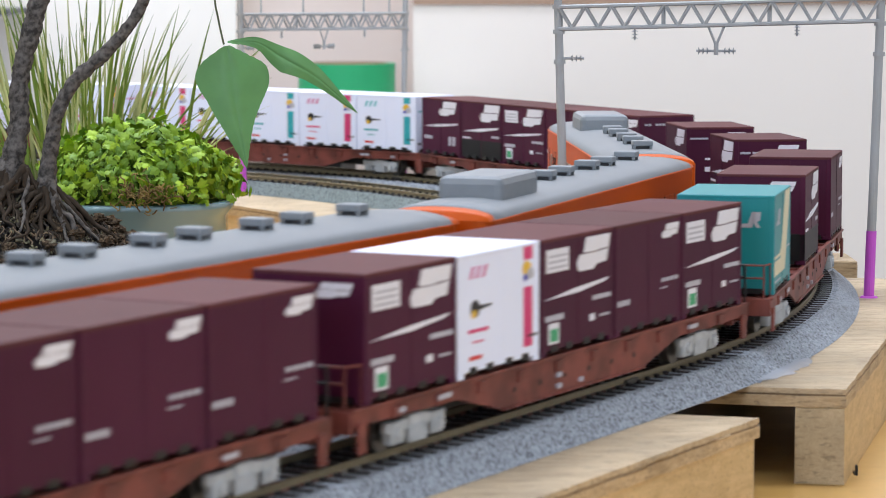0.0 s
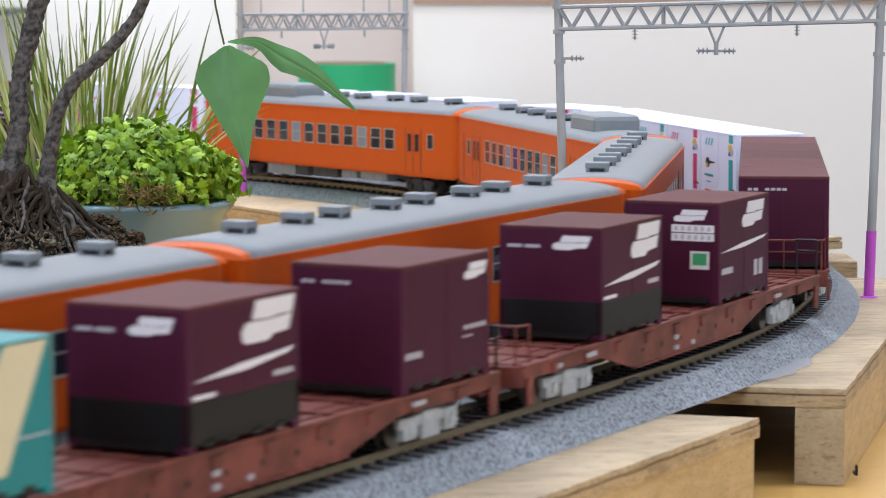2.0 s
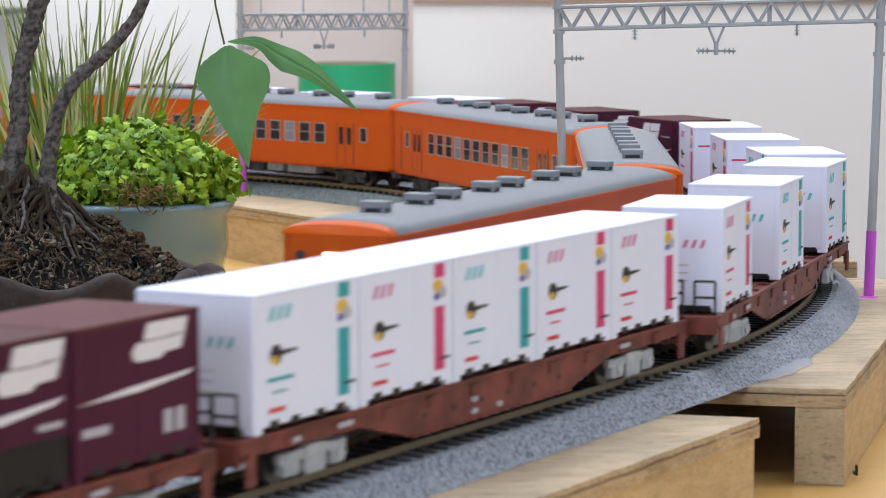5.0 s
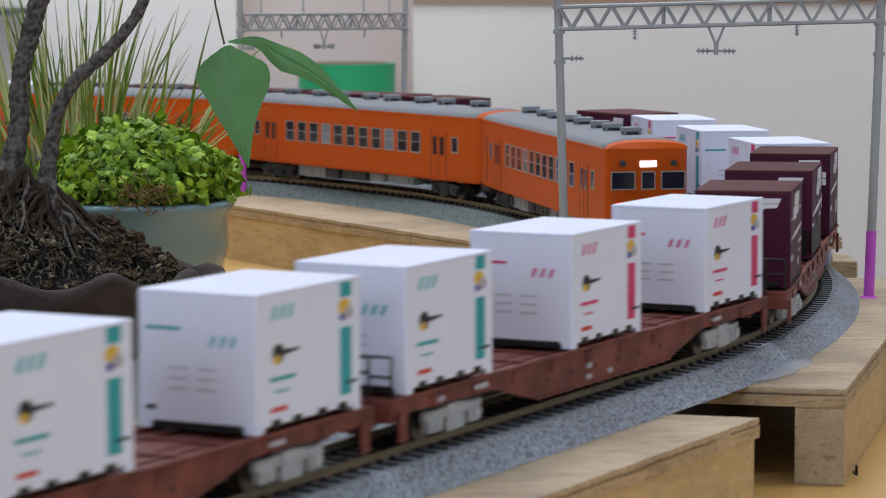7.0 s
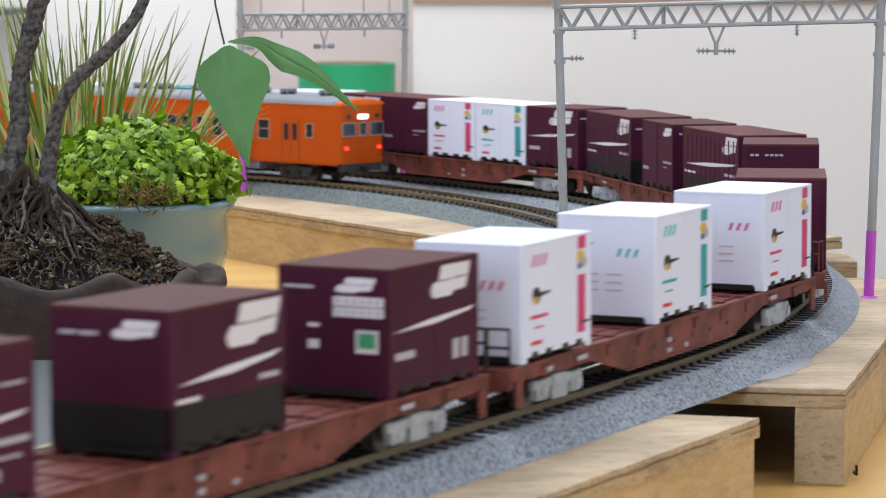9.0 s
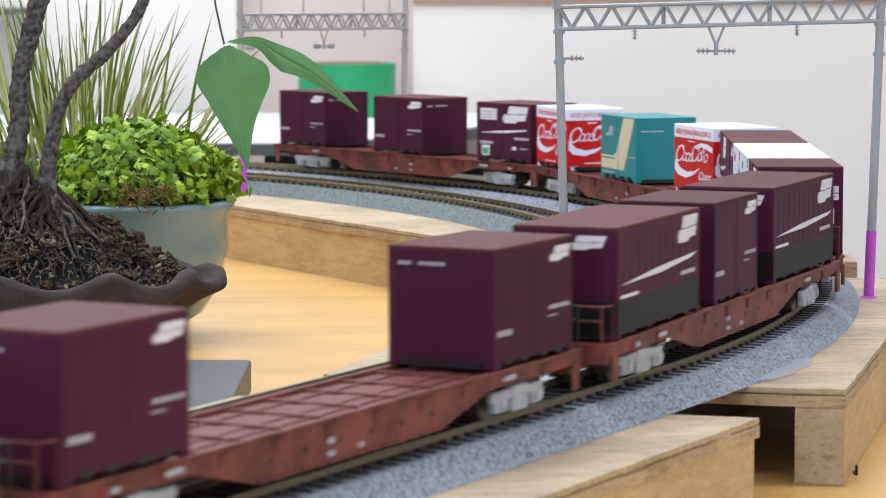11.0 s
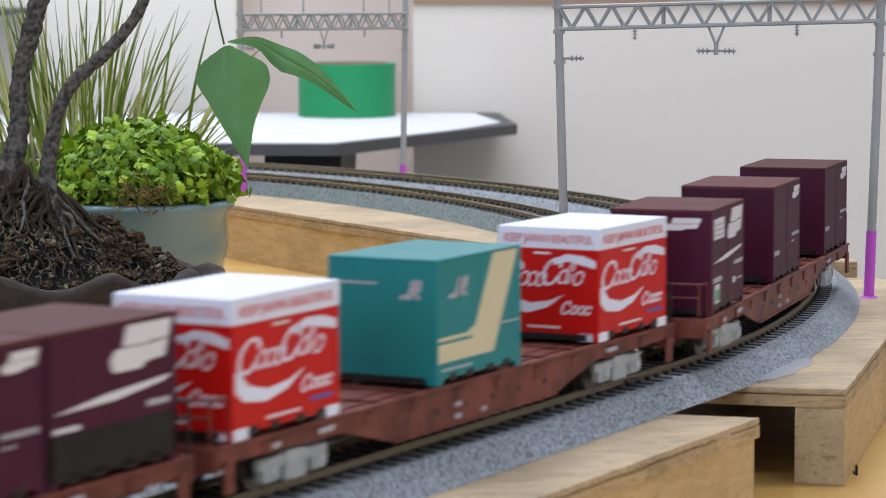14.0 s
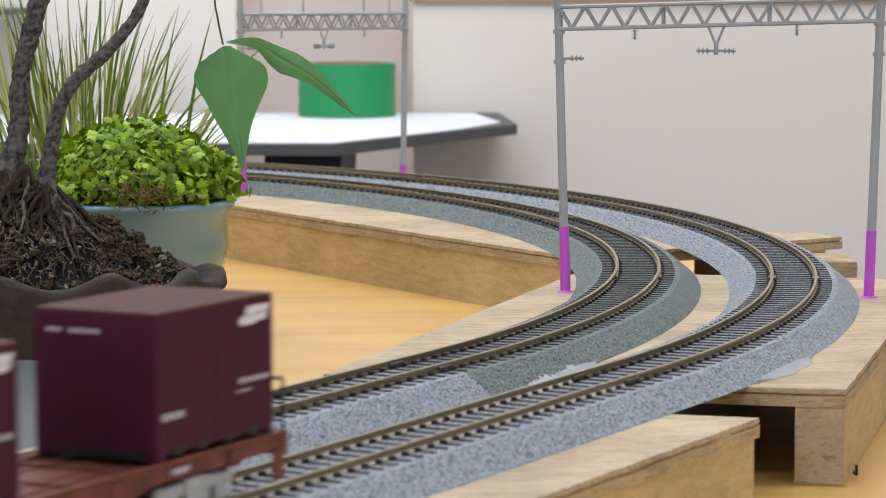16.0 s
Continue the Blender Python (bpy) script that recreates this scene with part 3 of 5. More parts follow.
    for k in range(3):
        add_cyl(bm, q + d * (0.0045 + 0.0017 * k), q + d * (0.0050 + 0.0017 * k), 0.0006, 0.0014, 8)
    part("side_insulator", bm, POLE, th)
    return th


portal((0.0475, 1.1225), (0.162, 1.1014), -0.0029, 0.0030, 0.1016, 0.1050, 0.0255, "grey model catenary portal with purple tape on the pole feet")
portal((-0.111, 1.615), (-0.0233, 1.693), -0.001, 0.002, 0.0912, 0.0905, 0.0110, "grey model catenary portal standing farther round the bend")


# ---- containers ----
HB = 0.03125
CW = 0.0306
CL = 0.0462


def flat(name, poly, face, L, material, parent, lift=0.00012, label=""):
    """A thin raised marking on a container's face. poly in parts of the face, from the viewer's left and from the bottom."""
    bm = bmesh.new()
    lo, hi = [], []
    for a, b in poly:
        z = 0.0006 + b * (HB - 0.0006)
        if face == "side":
            x = L / 2 - a * L
            lo.append(bm.verts.new((x, CW / 2 - 0.0001, z)))
            hi.append(bm.verts.new((x, CW / 2 + lift, z)))
        else:
            y = -CW / 2 + a * CW
            lo.append(bm.verts.new((L / 2 - 0.0001, y, z)))
            hi.append(bm.verts.new((L / 2 + lift, y, z)))
    bm.faces.new(hi)
    n = len(poly)
    for i in range(n):
        bm.faces.new((lo[i], lo[(i + 1) % n], hi[(i + 1) % n], hi[i]))
    a = part(name, bm, material, parent, label)
    b = new(name, a.data)
    b.parent = parent
    tagged(b, label)
    b.matrix_basis = pose(0, 0, 0, 0, 0, 180)
    return a


def rect(a0, b0, a1, b1, skew=0.0):
    return [(a0, b0), (a1, b0), (a1 + skew, b1), (a0 + skew, b1)]


def within(poly, a0, b0, a1, b1):
    return [(a0 + x * (a1 - a0), b0 + y * (b1 - b0)) for x, y in poly]


LOGO_TOP = [(0.20, 0.55), (0.27, 1.0), (1.0, 1.0), (0.95, 0.58), (0.63, 0.57), (0.60, 0.53)]
LOGO_LOW = [(0.03, 0.06), (0.0, 0.28), (0.08, 0.505), (0.55, 0.50), (0.60, 0.505), (0.94, 0.55), (0.88, 0.17), (0.58, 0.13), (0.50, 0.0), (0.10, 0.0)]
SLASH = [(0.03, 0.0), (0.45, 0.60), (0.97, 1.0), (0.90, 0.66), (0.50, 0.12)]


def emblem(face, L, th, a0, b0, a1, b1, material=None):
    material = material or MARK_WHITE
    flat("emblem", within(LOGO_TOP, a0, b0, a1, b1), face, L, material, th)
    flat("emblem", within(LOGO_LOW, a0, b0, a1, b1), face, L, material, th)


def shell(th, L, side, roof, skirt=None, ribs=0, feet=None):
    """The container's box: ribbed sides, corner posts, lipped roof, feet and fork pockets."""
    part("body", box(-L / 2, L / 2, -CW / 2, CW / 2, 0.0013, HB - 0.0006, 0.0004), side, th)
    n = ribs or 2
    for i in range(1, n):
        x = -L / 2 + L * i / n
        for sg in (-1, 1):
            if ribs:
                part("rib", box(x - 0.0007, x + 0.0007, sg * CW / 2 - 0.0002, sg * CW / 2 + 0.00009, 0.004, HB - 0.003), side, th)
            else:
                part("door_seam", box(x - 0.00018, x + 0.00018, sg * CW / 2 - 0.0002, sg * CW / 2 + 0.00009, 0.002, HB - 0.001), side, th)
    for sx in (-1, 1):
        part("door_seam", box(sx * L / 2 - 0.0002, sx * L / 2 + 0.00009, -0.0002, 0.0002, 0.002, HB - 0.001), side, th)
        for sy in (-1, 1):
            part("corner_post", box(sx * (L / 2 - 0.0009) - 0.001, sx * (L / 2 - 0.0009) + 0.001, sy * (CW / 2 - 0.0009) - 0.001, sy * (CW / 2 - 0.0009) + 0.001, 0.0, HB - 0.0004, 0.0003), side, th)
    bm = box(-L / 2 - 0.00012, L / 2 + 0.00012, -CW / 2 - 0.00012, CW / 2 + 0.00012, HB - 0.0011, HB, 0.0003)
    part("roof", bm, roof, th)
    for sg in (-1, 1):
        for fx in (-0.32, -0.12, 0.12, 0.32):
            part("fork_pocket", box(fx * L - 0.0019, fx * L + 0.0019, sg * CW / 2 - 0.001, sg * CW / 2 + 0.0001, 0.0008, 0.0026), DARK, th, "dark fork pocket")
    for sx in (-1, 1):
        # Solid black strip: the shade of the gap under the end, as colour.
        part("end_gap_shade", box(sx * L / 2 - 0.0006, sx * L / 2 + 0.0001, -CW / 2 + 0.0036, CW / 2 - 0.0036, 0.0003, 0.0020), DARK, th, "black strip standing for the shaded gap under the end")
        for sy in (-1, 1):
            w = 0.0032 if feet is not WHITE_PAINT else 0.0062
            part("foot", box(sx * (L / 2 - w / 2) - w / 2, sx * (L / 2 - w / 2) + w / 2, sy * (CW / 2 - w / 2) - w / 2 - 0.0, sy * (CW / 2 - w / 2) + w / 2 + 0.0002 * sy, 0.0, 0.0016 if w < 0.005 else 0.0027, 0.0003), feet or side, th)
    if skirt:
        part("skirt", box(-L / 2 - 0.0001, L / 2 + 0.0001, -CW / 2 - 0.0001, CW / 2 + 0.0001, 0.0014, 0.0014 + 0.30 * HB, 0.0002), skirt, th, "black lower band")


def container(label, L=CL):
    return empty("freight_container", label, "container", "containers on the freight train")


def make_plain():
    th = container("dark maroon steel freight container with a small white emblem")
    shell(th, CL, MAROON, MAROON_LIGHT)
    emblem("side", CL, th, 0.70, 0.80, 0.97, 0.93)
    for k in range(3):
        flat("bar", rect(0.04 + 0.062 * k, 0.255, 0.09 + 0.062 * k, 0.305), "side", CL, MARK_GREY, th)
    for k in range(4):
        flat("bar", rect(0.70 + 0.068 * k, 0.392, 0.752 + 0.068 * k, 0.428), "side", CL, MARK_GREY, th)
    flat("bar", rect(0.68, 0.33, 0.80, 0.343), "side", CL, MARK_GREY, th)
    for k in range(7):
        if k != 2:
            flat("bar", rect(0.10 + 0.064 * k, 0.838, 0.148 + 0.064 * k, 0.868), "end", CL, MARK_GREY, th)
    return th


def make_boxed():
    th = container("dark maroon freight container with white emblem, stripe and label panel")
    shell(th, CL, MAROON, MAROON_LIGHT)
    flat("label_panel", rect(0.07, 0.70, 0.37, 0.90), "side", CL, MARK_WHITE, th)
    for k in range(3):
        flat("bar", rect(0.10, 0.73 + 0.05 * k, 0.34, 0.75 + 0.05 * k), "side", CL, MARK_GREY, th, 0.0002)
    emblem("side", CL, th, 0.48, 0.66, 0.95, 0.95)
    flat("stripe", within(SLASH, 0.02, 0.47, 0.97, 0.56), "side", CL, MARK_WHITE, th)
    flat("tag", rect(0.10, 0.08, 0.24, 0.26), "side", CL, MARK_WHITE, th)
    flat("green_tag", rect(0.12, 0.10, 0.22, 0.21), "side", CL, MARK_GREEN, th, 0.0002)
    flat("bar", rect(0.06, 0.28, 0.30, 0.33), "side", CL, MARK_GREY, th)
    flat("bar", rect(0.70, 0.38, 0.96, 0.42), "side", CL, MARK_GREY, th)
    flat("bar", rect(0.66, 0.20, 0.73, 0.26), "side", CL, MARK_WHITE, th)
    flat("bar", rect(0.80, 0.22, 0.94, 0.24), "side", CL, MARK_GREY, th)
    emblem("end", CL, th, 0.52, 0.80, 0.90, 0.92)
    return th


def make_emblem():
    th = container("dark maroon freight container with a white emblem and stripe")
    shell(th, CL, MAROON, MAROON_LIGHT)
    emblem("side", CL, th, 0.24, 0.66, 0.72, 0.93)
    flat("bar", rect(0.06, 0.68, 0.20, 0.70), "side", CL, MARK_GREY, th)
    flat("bar", rect(0.75, 0.73, 0.93, 0.75), "side", CL, MARK_GREY, th)
    flat("stripe", within(SLASH, 0.0, 0.47, 0.99, 0.56), "side", CL, MARK_WHITE, th)
    flat("bar", rect(0.03, 0.25, 0.24, 0.31), "side", CL, MARK_GREY, th)
    flat("bar", rect(0.70, 0.36, 0.96, 0.40), "side", CL, MARK_GREY, th)
    flat("bar", rect(0.70, 0.27, 0.90, 0.29), "side", CL, MARK_GREY, th)
    flat("bar", rect(0.66, 0.14, 0.74, 0.21), "side", CL, MARK_WHITE, th)
    emblem("end", CL, th, 0.52, 0.80, 0.90, 0.92)
    return th


def make_tagged():
    th = container("dark maroon freight container with label panels on its end")
    shell(th, CL, MAROON, MAROON_LIGHT)
    emblem("side", CL, th, 0.45, 0.70, 0.90, 0.95)
    flat("stripe", within(SLASH, 0.0, 0.49, 0.99, 0.58), "side", CL, MARK_WHITE, th)
    flat("bar", rect(0.06, 0.27, 0.27, 0.33), "side", CL, MARK_GREY, th)
    for k in range(2):
        flat("bar", rect(0.70 + 0.10 * k, 0.18, 0.77 + 0.10 * k, 0.34), "side", CL, MARK_GREY, th)
    emblem("end", CL, th, 0.52, 0.80, 0.88, 0.92)
    for k in range(2):
        flat("label_panel", rect(0.50, 0.61 + 0.085 * k, 0.95, 0.685 + 0.085 * k), "end", CL, MARK_WHITE, th)
        for j in range(6):
            flat("bar", rect(0.53 + 0.07 * j, 0.625 + 0.085 * k, 0.565 + 0.07 * j, 0.67 + 0.085 * k), "end", CL, MARK_GREY, th, 0.0002)
    flat("tag", rect(0.70, 0.33, 0.90, 0.51), "end", CL, MARK_WHITE, th)
    flat("green_tag", rect(0.725, 0.37, 0.875, 0.49), "end", CL, MARK_GREEN, th, 0.0002)
    flat("bar", rect(0.27, 0.52, 0.37, 0.55), "end", CL, MARK_WHITE, th)
    flat("bar", rect(0.27, 0.35, 0.37, 0.42), "end", CL, MARK_WHITE, th)
    flat("bar", rect(0.05, 0.82, 0.32, 0.845), "end", CL, MARK_GREY, th)
    return th


def make_skirted(L=CL):
    long = L > 0.05
    th = container("long ribbed maroon freight container with a black lower band" if long else "maroon freight container with a black lower band", L)
    shell(th, L, MAROON, MAROON_LIGHT, BLACK_SKIRT, 12 if long else 0)
    if long:
        emblem("side", L, th, 0.72, 0.70, 0.97, 0.95)
    else:
        emblem("side", L, th, 0.47, 0.66, 0.96, 0.96)
    flat("stripe", within(SLASH, 0.02, 0.47, 0.98, 0.58), "side", L, MARK_WHITE, th, 0.0003)
    flat("bar", rect(0.04, 0.345, 0.24, 0.375), "side", L, MARK_WHITE, th)
    flat("bar", rect(0.76, 0.39, 0.94, 0.43), "side", L, MARK_GREY, th)
    emblem("end", L, th, 0.52, 0.79, 0.90, 0.92)
    flat("bar", rect(0.08, 0.80, 0.22, 0.83), "end", L, MARK_GREY, th)
    flat("bar", rect(0.25, 0.80, 0.40, 0.83), "end", L, MARK_GREY, th)
    return th


def disc(cx, cy, rx, ry, n=12, a0=0.0, a1=2 * math.pi):
    return [(cx + rx * math.cos(a0 + (a1 - a0) * i / n), cy + ry * math.sin(a0 + (a1 - a0) * i / n)) for i in range(n + (0 if a1 - a0 > 6 else 1))]


def make_white(tone, pale, word):
    th = container("white refrigerated container with %s stripe and markings" % word)
    shell(th, CL, WHITE_PAINT, WHITE_PAINT)
    flat("stripe", rect(0.80, 0.86, 0.91, 0.975), "side", CL, tone, th)
    flat("stripe", rect(0.80, 0.12, 0.91, 0.63), "side", CL, tone, th)
    flat("emblem", disc(0.84, 0.79, 0.055, 0.06), "side", CL, MARK_YELLOW, th, 0.00018)
    flat("emblem", disc(0.88, 0.74, 0.045, 0.05), "side", CL, MARK_GREY, th, 0.00024)
    flat("emblem", disc(0.82, 0.71, 0.025, 0.03), "side", CL, MARK_BLUE, th, 0.0003)
    # slanted wordmark as plain blocks
    for k in range(3):
        flat("wordmark", rect(0.13 + 0.075 * k, 0.79, 0.165 + 0.075 * k, 0.89, 0.035), "side", CL, pale, th)
    flat("emblem", disc(0.20, 0.54, 0.055, 0.075), "side", CL, MARK_BLACK, th)
    flat("emblem", disc(0.185, 0.50, 0.03, 0.035), "side", CL, MARK_YELLOW, th, 0.0002)
    flat("bar", [(0.24, 0.525), (0.40, 0.545), (0.40, 0.56), (0.24, 0.565)], "side", CL, MARK_BLACK, th)
    flat("bar", rect(0.12, 0.345, 0.36, 0.375), "side", CL, tone, th)
    flat("bar", rect(0.17, 0.26, 0.30, 0.275), "side", CL, tone, th)
    flat("bar", rect(0.13, 0.12, 0.28, 0.155), "side", CL, MARK_RED, th)
    flat("bar", rect(0.85, 0.20, 0.97, 0.22), "side", CL, MARK_BLACK, th, 0.0002)
    for k in range(3):
        flat("wordmark", rect(0.60 + 0.085 * k, 0.605, 0.635 + 0.085 * k, 0.685, 0.03), "end", CL, pale, th)
    flat("bar", rect(0.06, 0.71, 0.36, 0.735), "end", CL, tone, th)
    for k in range(2):
        for j in range(3):
            flat("hinge_bar", rect(0.26 + 0.24 * k, 0.28 + 0.075 * j, 0.42 + 0.24 * k, 0.292 + 0.075 * j), "end", CL, MARK_GREY, th, 0.0002)
    flat("vent", rect(0.06, 0.12, 0.14, 0.155), "end", CL, MARK_BLACK, th)
    return th


def make_teal():
    th = container("teal freight container with a broad cream check-mark stripe")
    shell(th, CL, TEAL, TEAL, feet=TEAL)
    flat("check_stripe", [(0.66, 0.985), (0.96, 0.985), (0.66, 0.16), (0.01, 0.16), (0.01, 0.31), (0.40, 0.31)], "side", CL, CREAM, th)
    flat("thin_stripe", [(0.01, 0.335), (0.40, 0.335), (0.44, 0.40), (0.39, 0.40), (0.36, 0.365), (0.01, 0.365)], "side", CL, CREAM, th)
    for f, a, b in (("side", 0.13, 0.67), ("end", 0.66, 0.67)):
        w = 0.22 if f == "side" else 0.20
        flat("emblem", within([(0.0, 0.0), (0.05, 0.25), (0.35, 0.25), (0.55, 1.0), (0.80, 1.0), (0.52, 0.0)], a, b, a + w, b + 0.16), f, CL, MARK_GREY, th)
        flat("emblem", within([(0.62, 0.0), (0.90, 1.0), (1.45, 1.0), (1.38, 0.45), (1.15, 0.38), (1.4, 0.0), (1.15, 0.0), (0.9, 0.3), (0.82, 0.0)], a, b, a + w * 0.7, b + 0.16), f, CL, MARK_GREY, th)
    flat("bar", rect(0.05, 0.09, 0.40, 0.11), "side", CL, MARK_GREY, th)
    flat("bar", rect(0.70, 0.37, 0.98, 0.385), "side", CL, MARK_GREY, th)
    flat("bar", rect(0.08, 0.78, 0.45, 0.80), "end", CL, MARK_GREY, th)
    return th


WORDS = {}


def words_mesh(text):
    if text not in WORDS:
        cu = bpy.data.curves.new("lettering", "FONT")
        cu.body, cu.size, cu.extrude, cu.align_x, cu.align_y = text, 0.0042, 0.00008, "CENTER", "CENTER"
        ob = new("lettering_source", cu)
        me = bpy.data.meshes.new_from_object(ob.evaluated_get(bpy.context.evaluated_depsgraph_get()))
        bpy.data.objects.remove(ob)
        me.materials.append(MARK_RED)
        WORDS[text] = me
    return WORDS[text]


def loop_shape(cx, cy, rx, ry, t, gap0, n=14):
    """A slanted open loop of thickness t, with a gap on its right side."""
    out = []
    for r, order in ((1.0, range(n + 1)), (0.0, range(n, -1, -1))):
        for i in order:
            a = gap0 * 0.5 + (2 * math.pi - gap0) * i / n
            x, y = (rx - (0 if r else t)) * math.cos(a), (ry - (0 if r else t)) * math.sin(a)
            out.append((cx + x + 0.35 * y, cy + y))
    return out


def make_red():
    th = container("red and white container with a slogan band and white wave emblem")
    shell(th, CL, RED, WHITE_PAINT, feet=WHITE_PAINT)
    part("white_band", box(-CL / 2 - 0.00015, CL / 2 + 0.00015, -CW / 2 - 0.00015, CW / 2 + 0.00015, HB * 0.81, HB - 0.0008, 0.0002), WHITE_PAINT, th, "white upper band")
    me = words_mesh("KEEP JAPAN BEAUTIFUL")
    wide = max(v.co.x for v in me.vertices) - min(v.co.x for v in me.vertices)
    for turn in (0, 180):
        for face, span in (("side", CL * 0.88), ("end", CW * 0.88)):
            t = new("lettering", me)
            t.parent = th
            k = span / wide
            rz = turn + (180 if face == "side" else 90)
            place = Vector((0, CW / 2 + 0.0002, HB * 0.895)) if face == "side" else Vector((CL / 2 + 0.0002, 0, HB * 0.895))
            place.rotate(Euler((0, 0, radians(turn))))
            t.matrix_basis = pose(*place, 90, 0, rz) @ Matrix.Diagonal((k, 0.78, 1, 1))
    for f in ("side", "end"):
        # white wave and looping strokes, as plain shapes
        flat("wave", [(0.02, 0.33), (0.10, 0.25), (0.30, 0.22), (0.50, 0.28), (0.66, 0.40), (0.52, 0.34), (0.32, 0.31), (0.14, 0.36), (0.05, 0.47), (0.02, 0.47)], f, CL, WHITE_PAINT, th)
        flat("swash", [(0.55, 0.66), (0.70, 0.70), (0.97, 0.64), (0.97, 0.71), (0.84, 0.755), (0.68, 0.765), (0.55, 0.71)], f, CL, WHITE_PAINT, th)
        for cx, cy, rx, ry, gap0 in ((0.15, 0.57, 0.10, 0.13, 0.7), (0.26, 0.53, 0.05, 0.07, 0.2), (0.345, 0.53, 0.05, 0.07, 0.7), (0.43, 0.53, 0.05, 0.07, 0.2), (0.54, 0.60, 0.09, 0.13, 0.7), (0.65, 0.56, 0.05, 0.07, 0.2), (0.72, 0.60, 0.03, 0.11, 0.2), (0.80, 0.55, 0.05, 0.07, 0.2),
                                     (0.68, 0.28, 0.045, 0.065, 0.7), (0.76, 0.265, 0.035, 0.045, 0.2), (0.83, 0.265, 0.035, 0.045, 0.2), (0.895, 0.265, 0.035, 0.045, 0.6)):
            flat("loop_stroke", loop_shape(cx, cy, rx, ry, 0.026 if rx > 0.06 else 0.017, gap0), f, CL, WHITE_PAINT, th)
        flat("bar", rect(0.36, 0.755, 0.52, 0.775), f, CL, MARK_WHITE, th)
        flat("bar", rect(0.30, 0.09, 0.62, 0.11), f, CL, MARK_WHITE, th)
    flat("bar", rect(0.72, 0.14, 0.93, 0.17), "side", CL, MARK_BLUE, th)
    return th


# ---- container wagon ----
HALF_W = 0.0889
DECK = 0.0139
WL = 0.2475


def make_bogie(parent, x, frame_mat):
    bg = part("bogie", box(-0.0035, 0.0035, -0.011, 0.011, 0.0045, 0.0085, 0.0004), DARK, parent)
    bg.matrix_basis = pose(x, 0, 0)
    for sg in (-1, 1):
        y = sg * 0.0125
        bm = bmesh.new()
        add_box(bm, -0.0150, 0.0150, y - 0.0010, y + 0.0010, 0.0052, 0.0078, 0.0004)
        for wx in (-0.0105, 0.0105):
            add_box(bm, wx - 0.0030, wx + 0.0030, y - 0.0014, y + 0.0016, 0.0022, 0.0078, 0.0006)
            add_cyl(bm, (wx, y, 0.0048), (wx, y + sg * 0.0024, 0.0048), 0.0017, n=10)
        add_box(bm, -0.0042, 0.0042, y - 0.0012, y + 0.0017, 0.0016, 0.0086, 0.0006)
        for k in range(3):
            add_cyl(bm, (-0.0024 + 0.0024 * k, y + sg * 0.0016, 0.0022), (-0.0024 + 0.0024 * k, y + sg * 0.0016, 0.0062), 0.0009, n=8)
        part("side_frame", bm, frame_mat, bg)
    for wx in (-0.0105, 0.0105):
        bm = cyl((wx, -0.0095, 0.0053), (wx, 0.0095, 0.0053), 0.0009, n=8)
        for sg in (-1, 1):
            add_cyl(bm, (wx, sg * 0.0070, 0.0053), (wx, sg * 0.0096, 0.0053), 0.0053, n=24)
            add_cyl(bm, (wx, sg * 0.0066, 0.0053), (wx, sg * 0.0071, 0.0053), 0.0060, n=24)
        part("wheelset", bm, WHEEL, bg)
    return bg


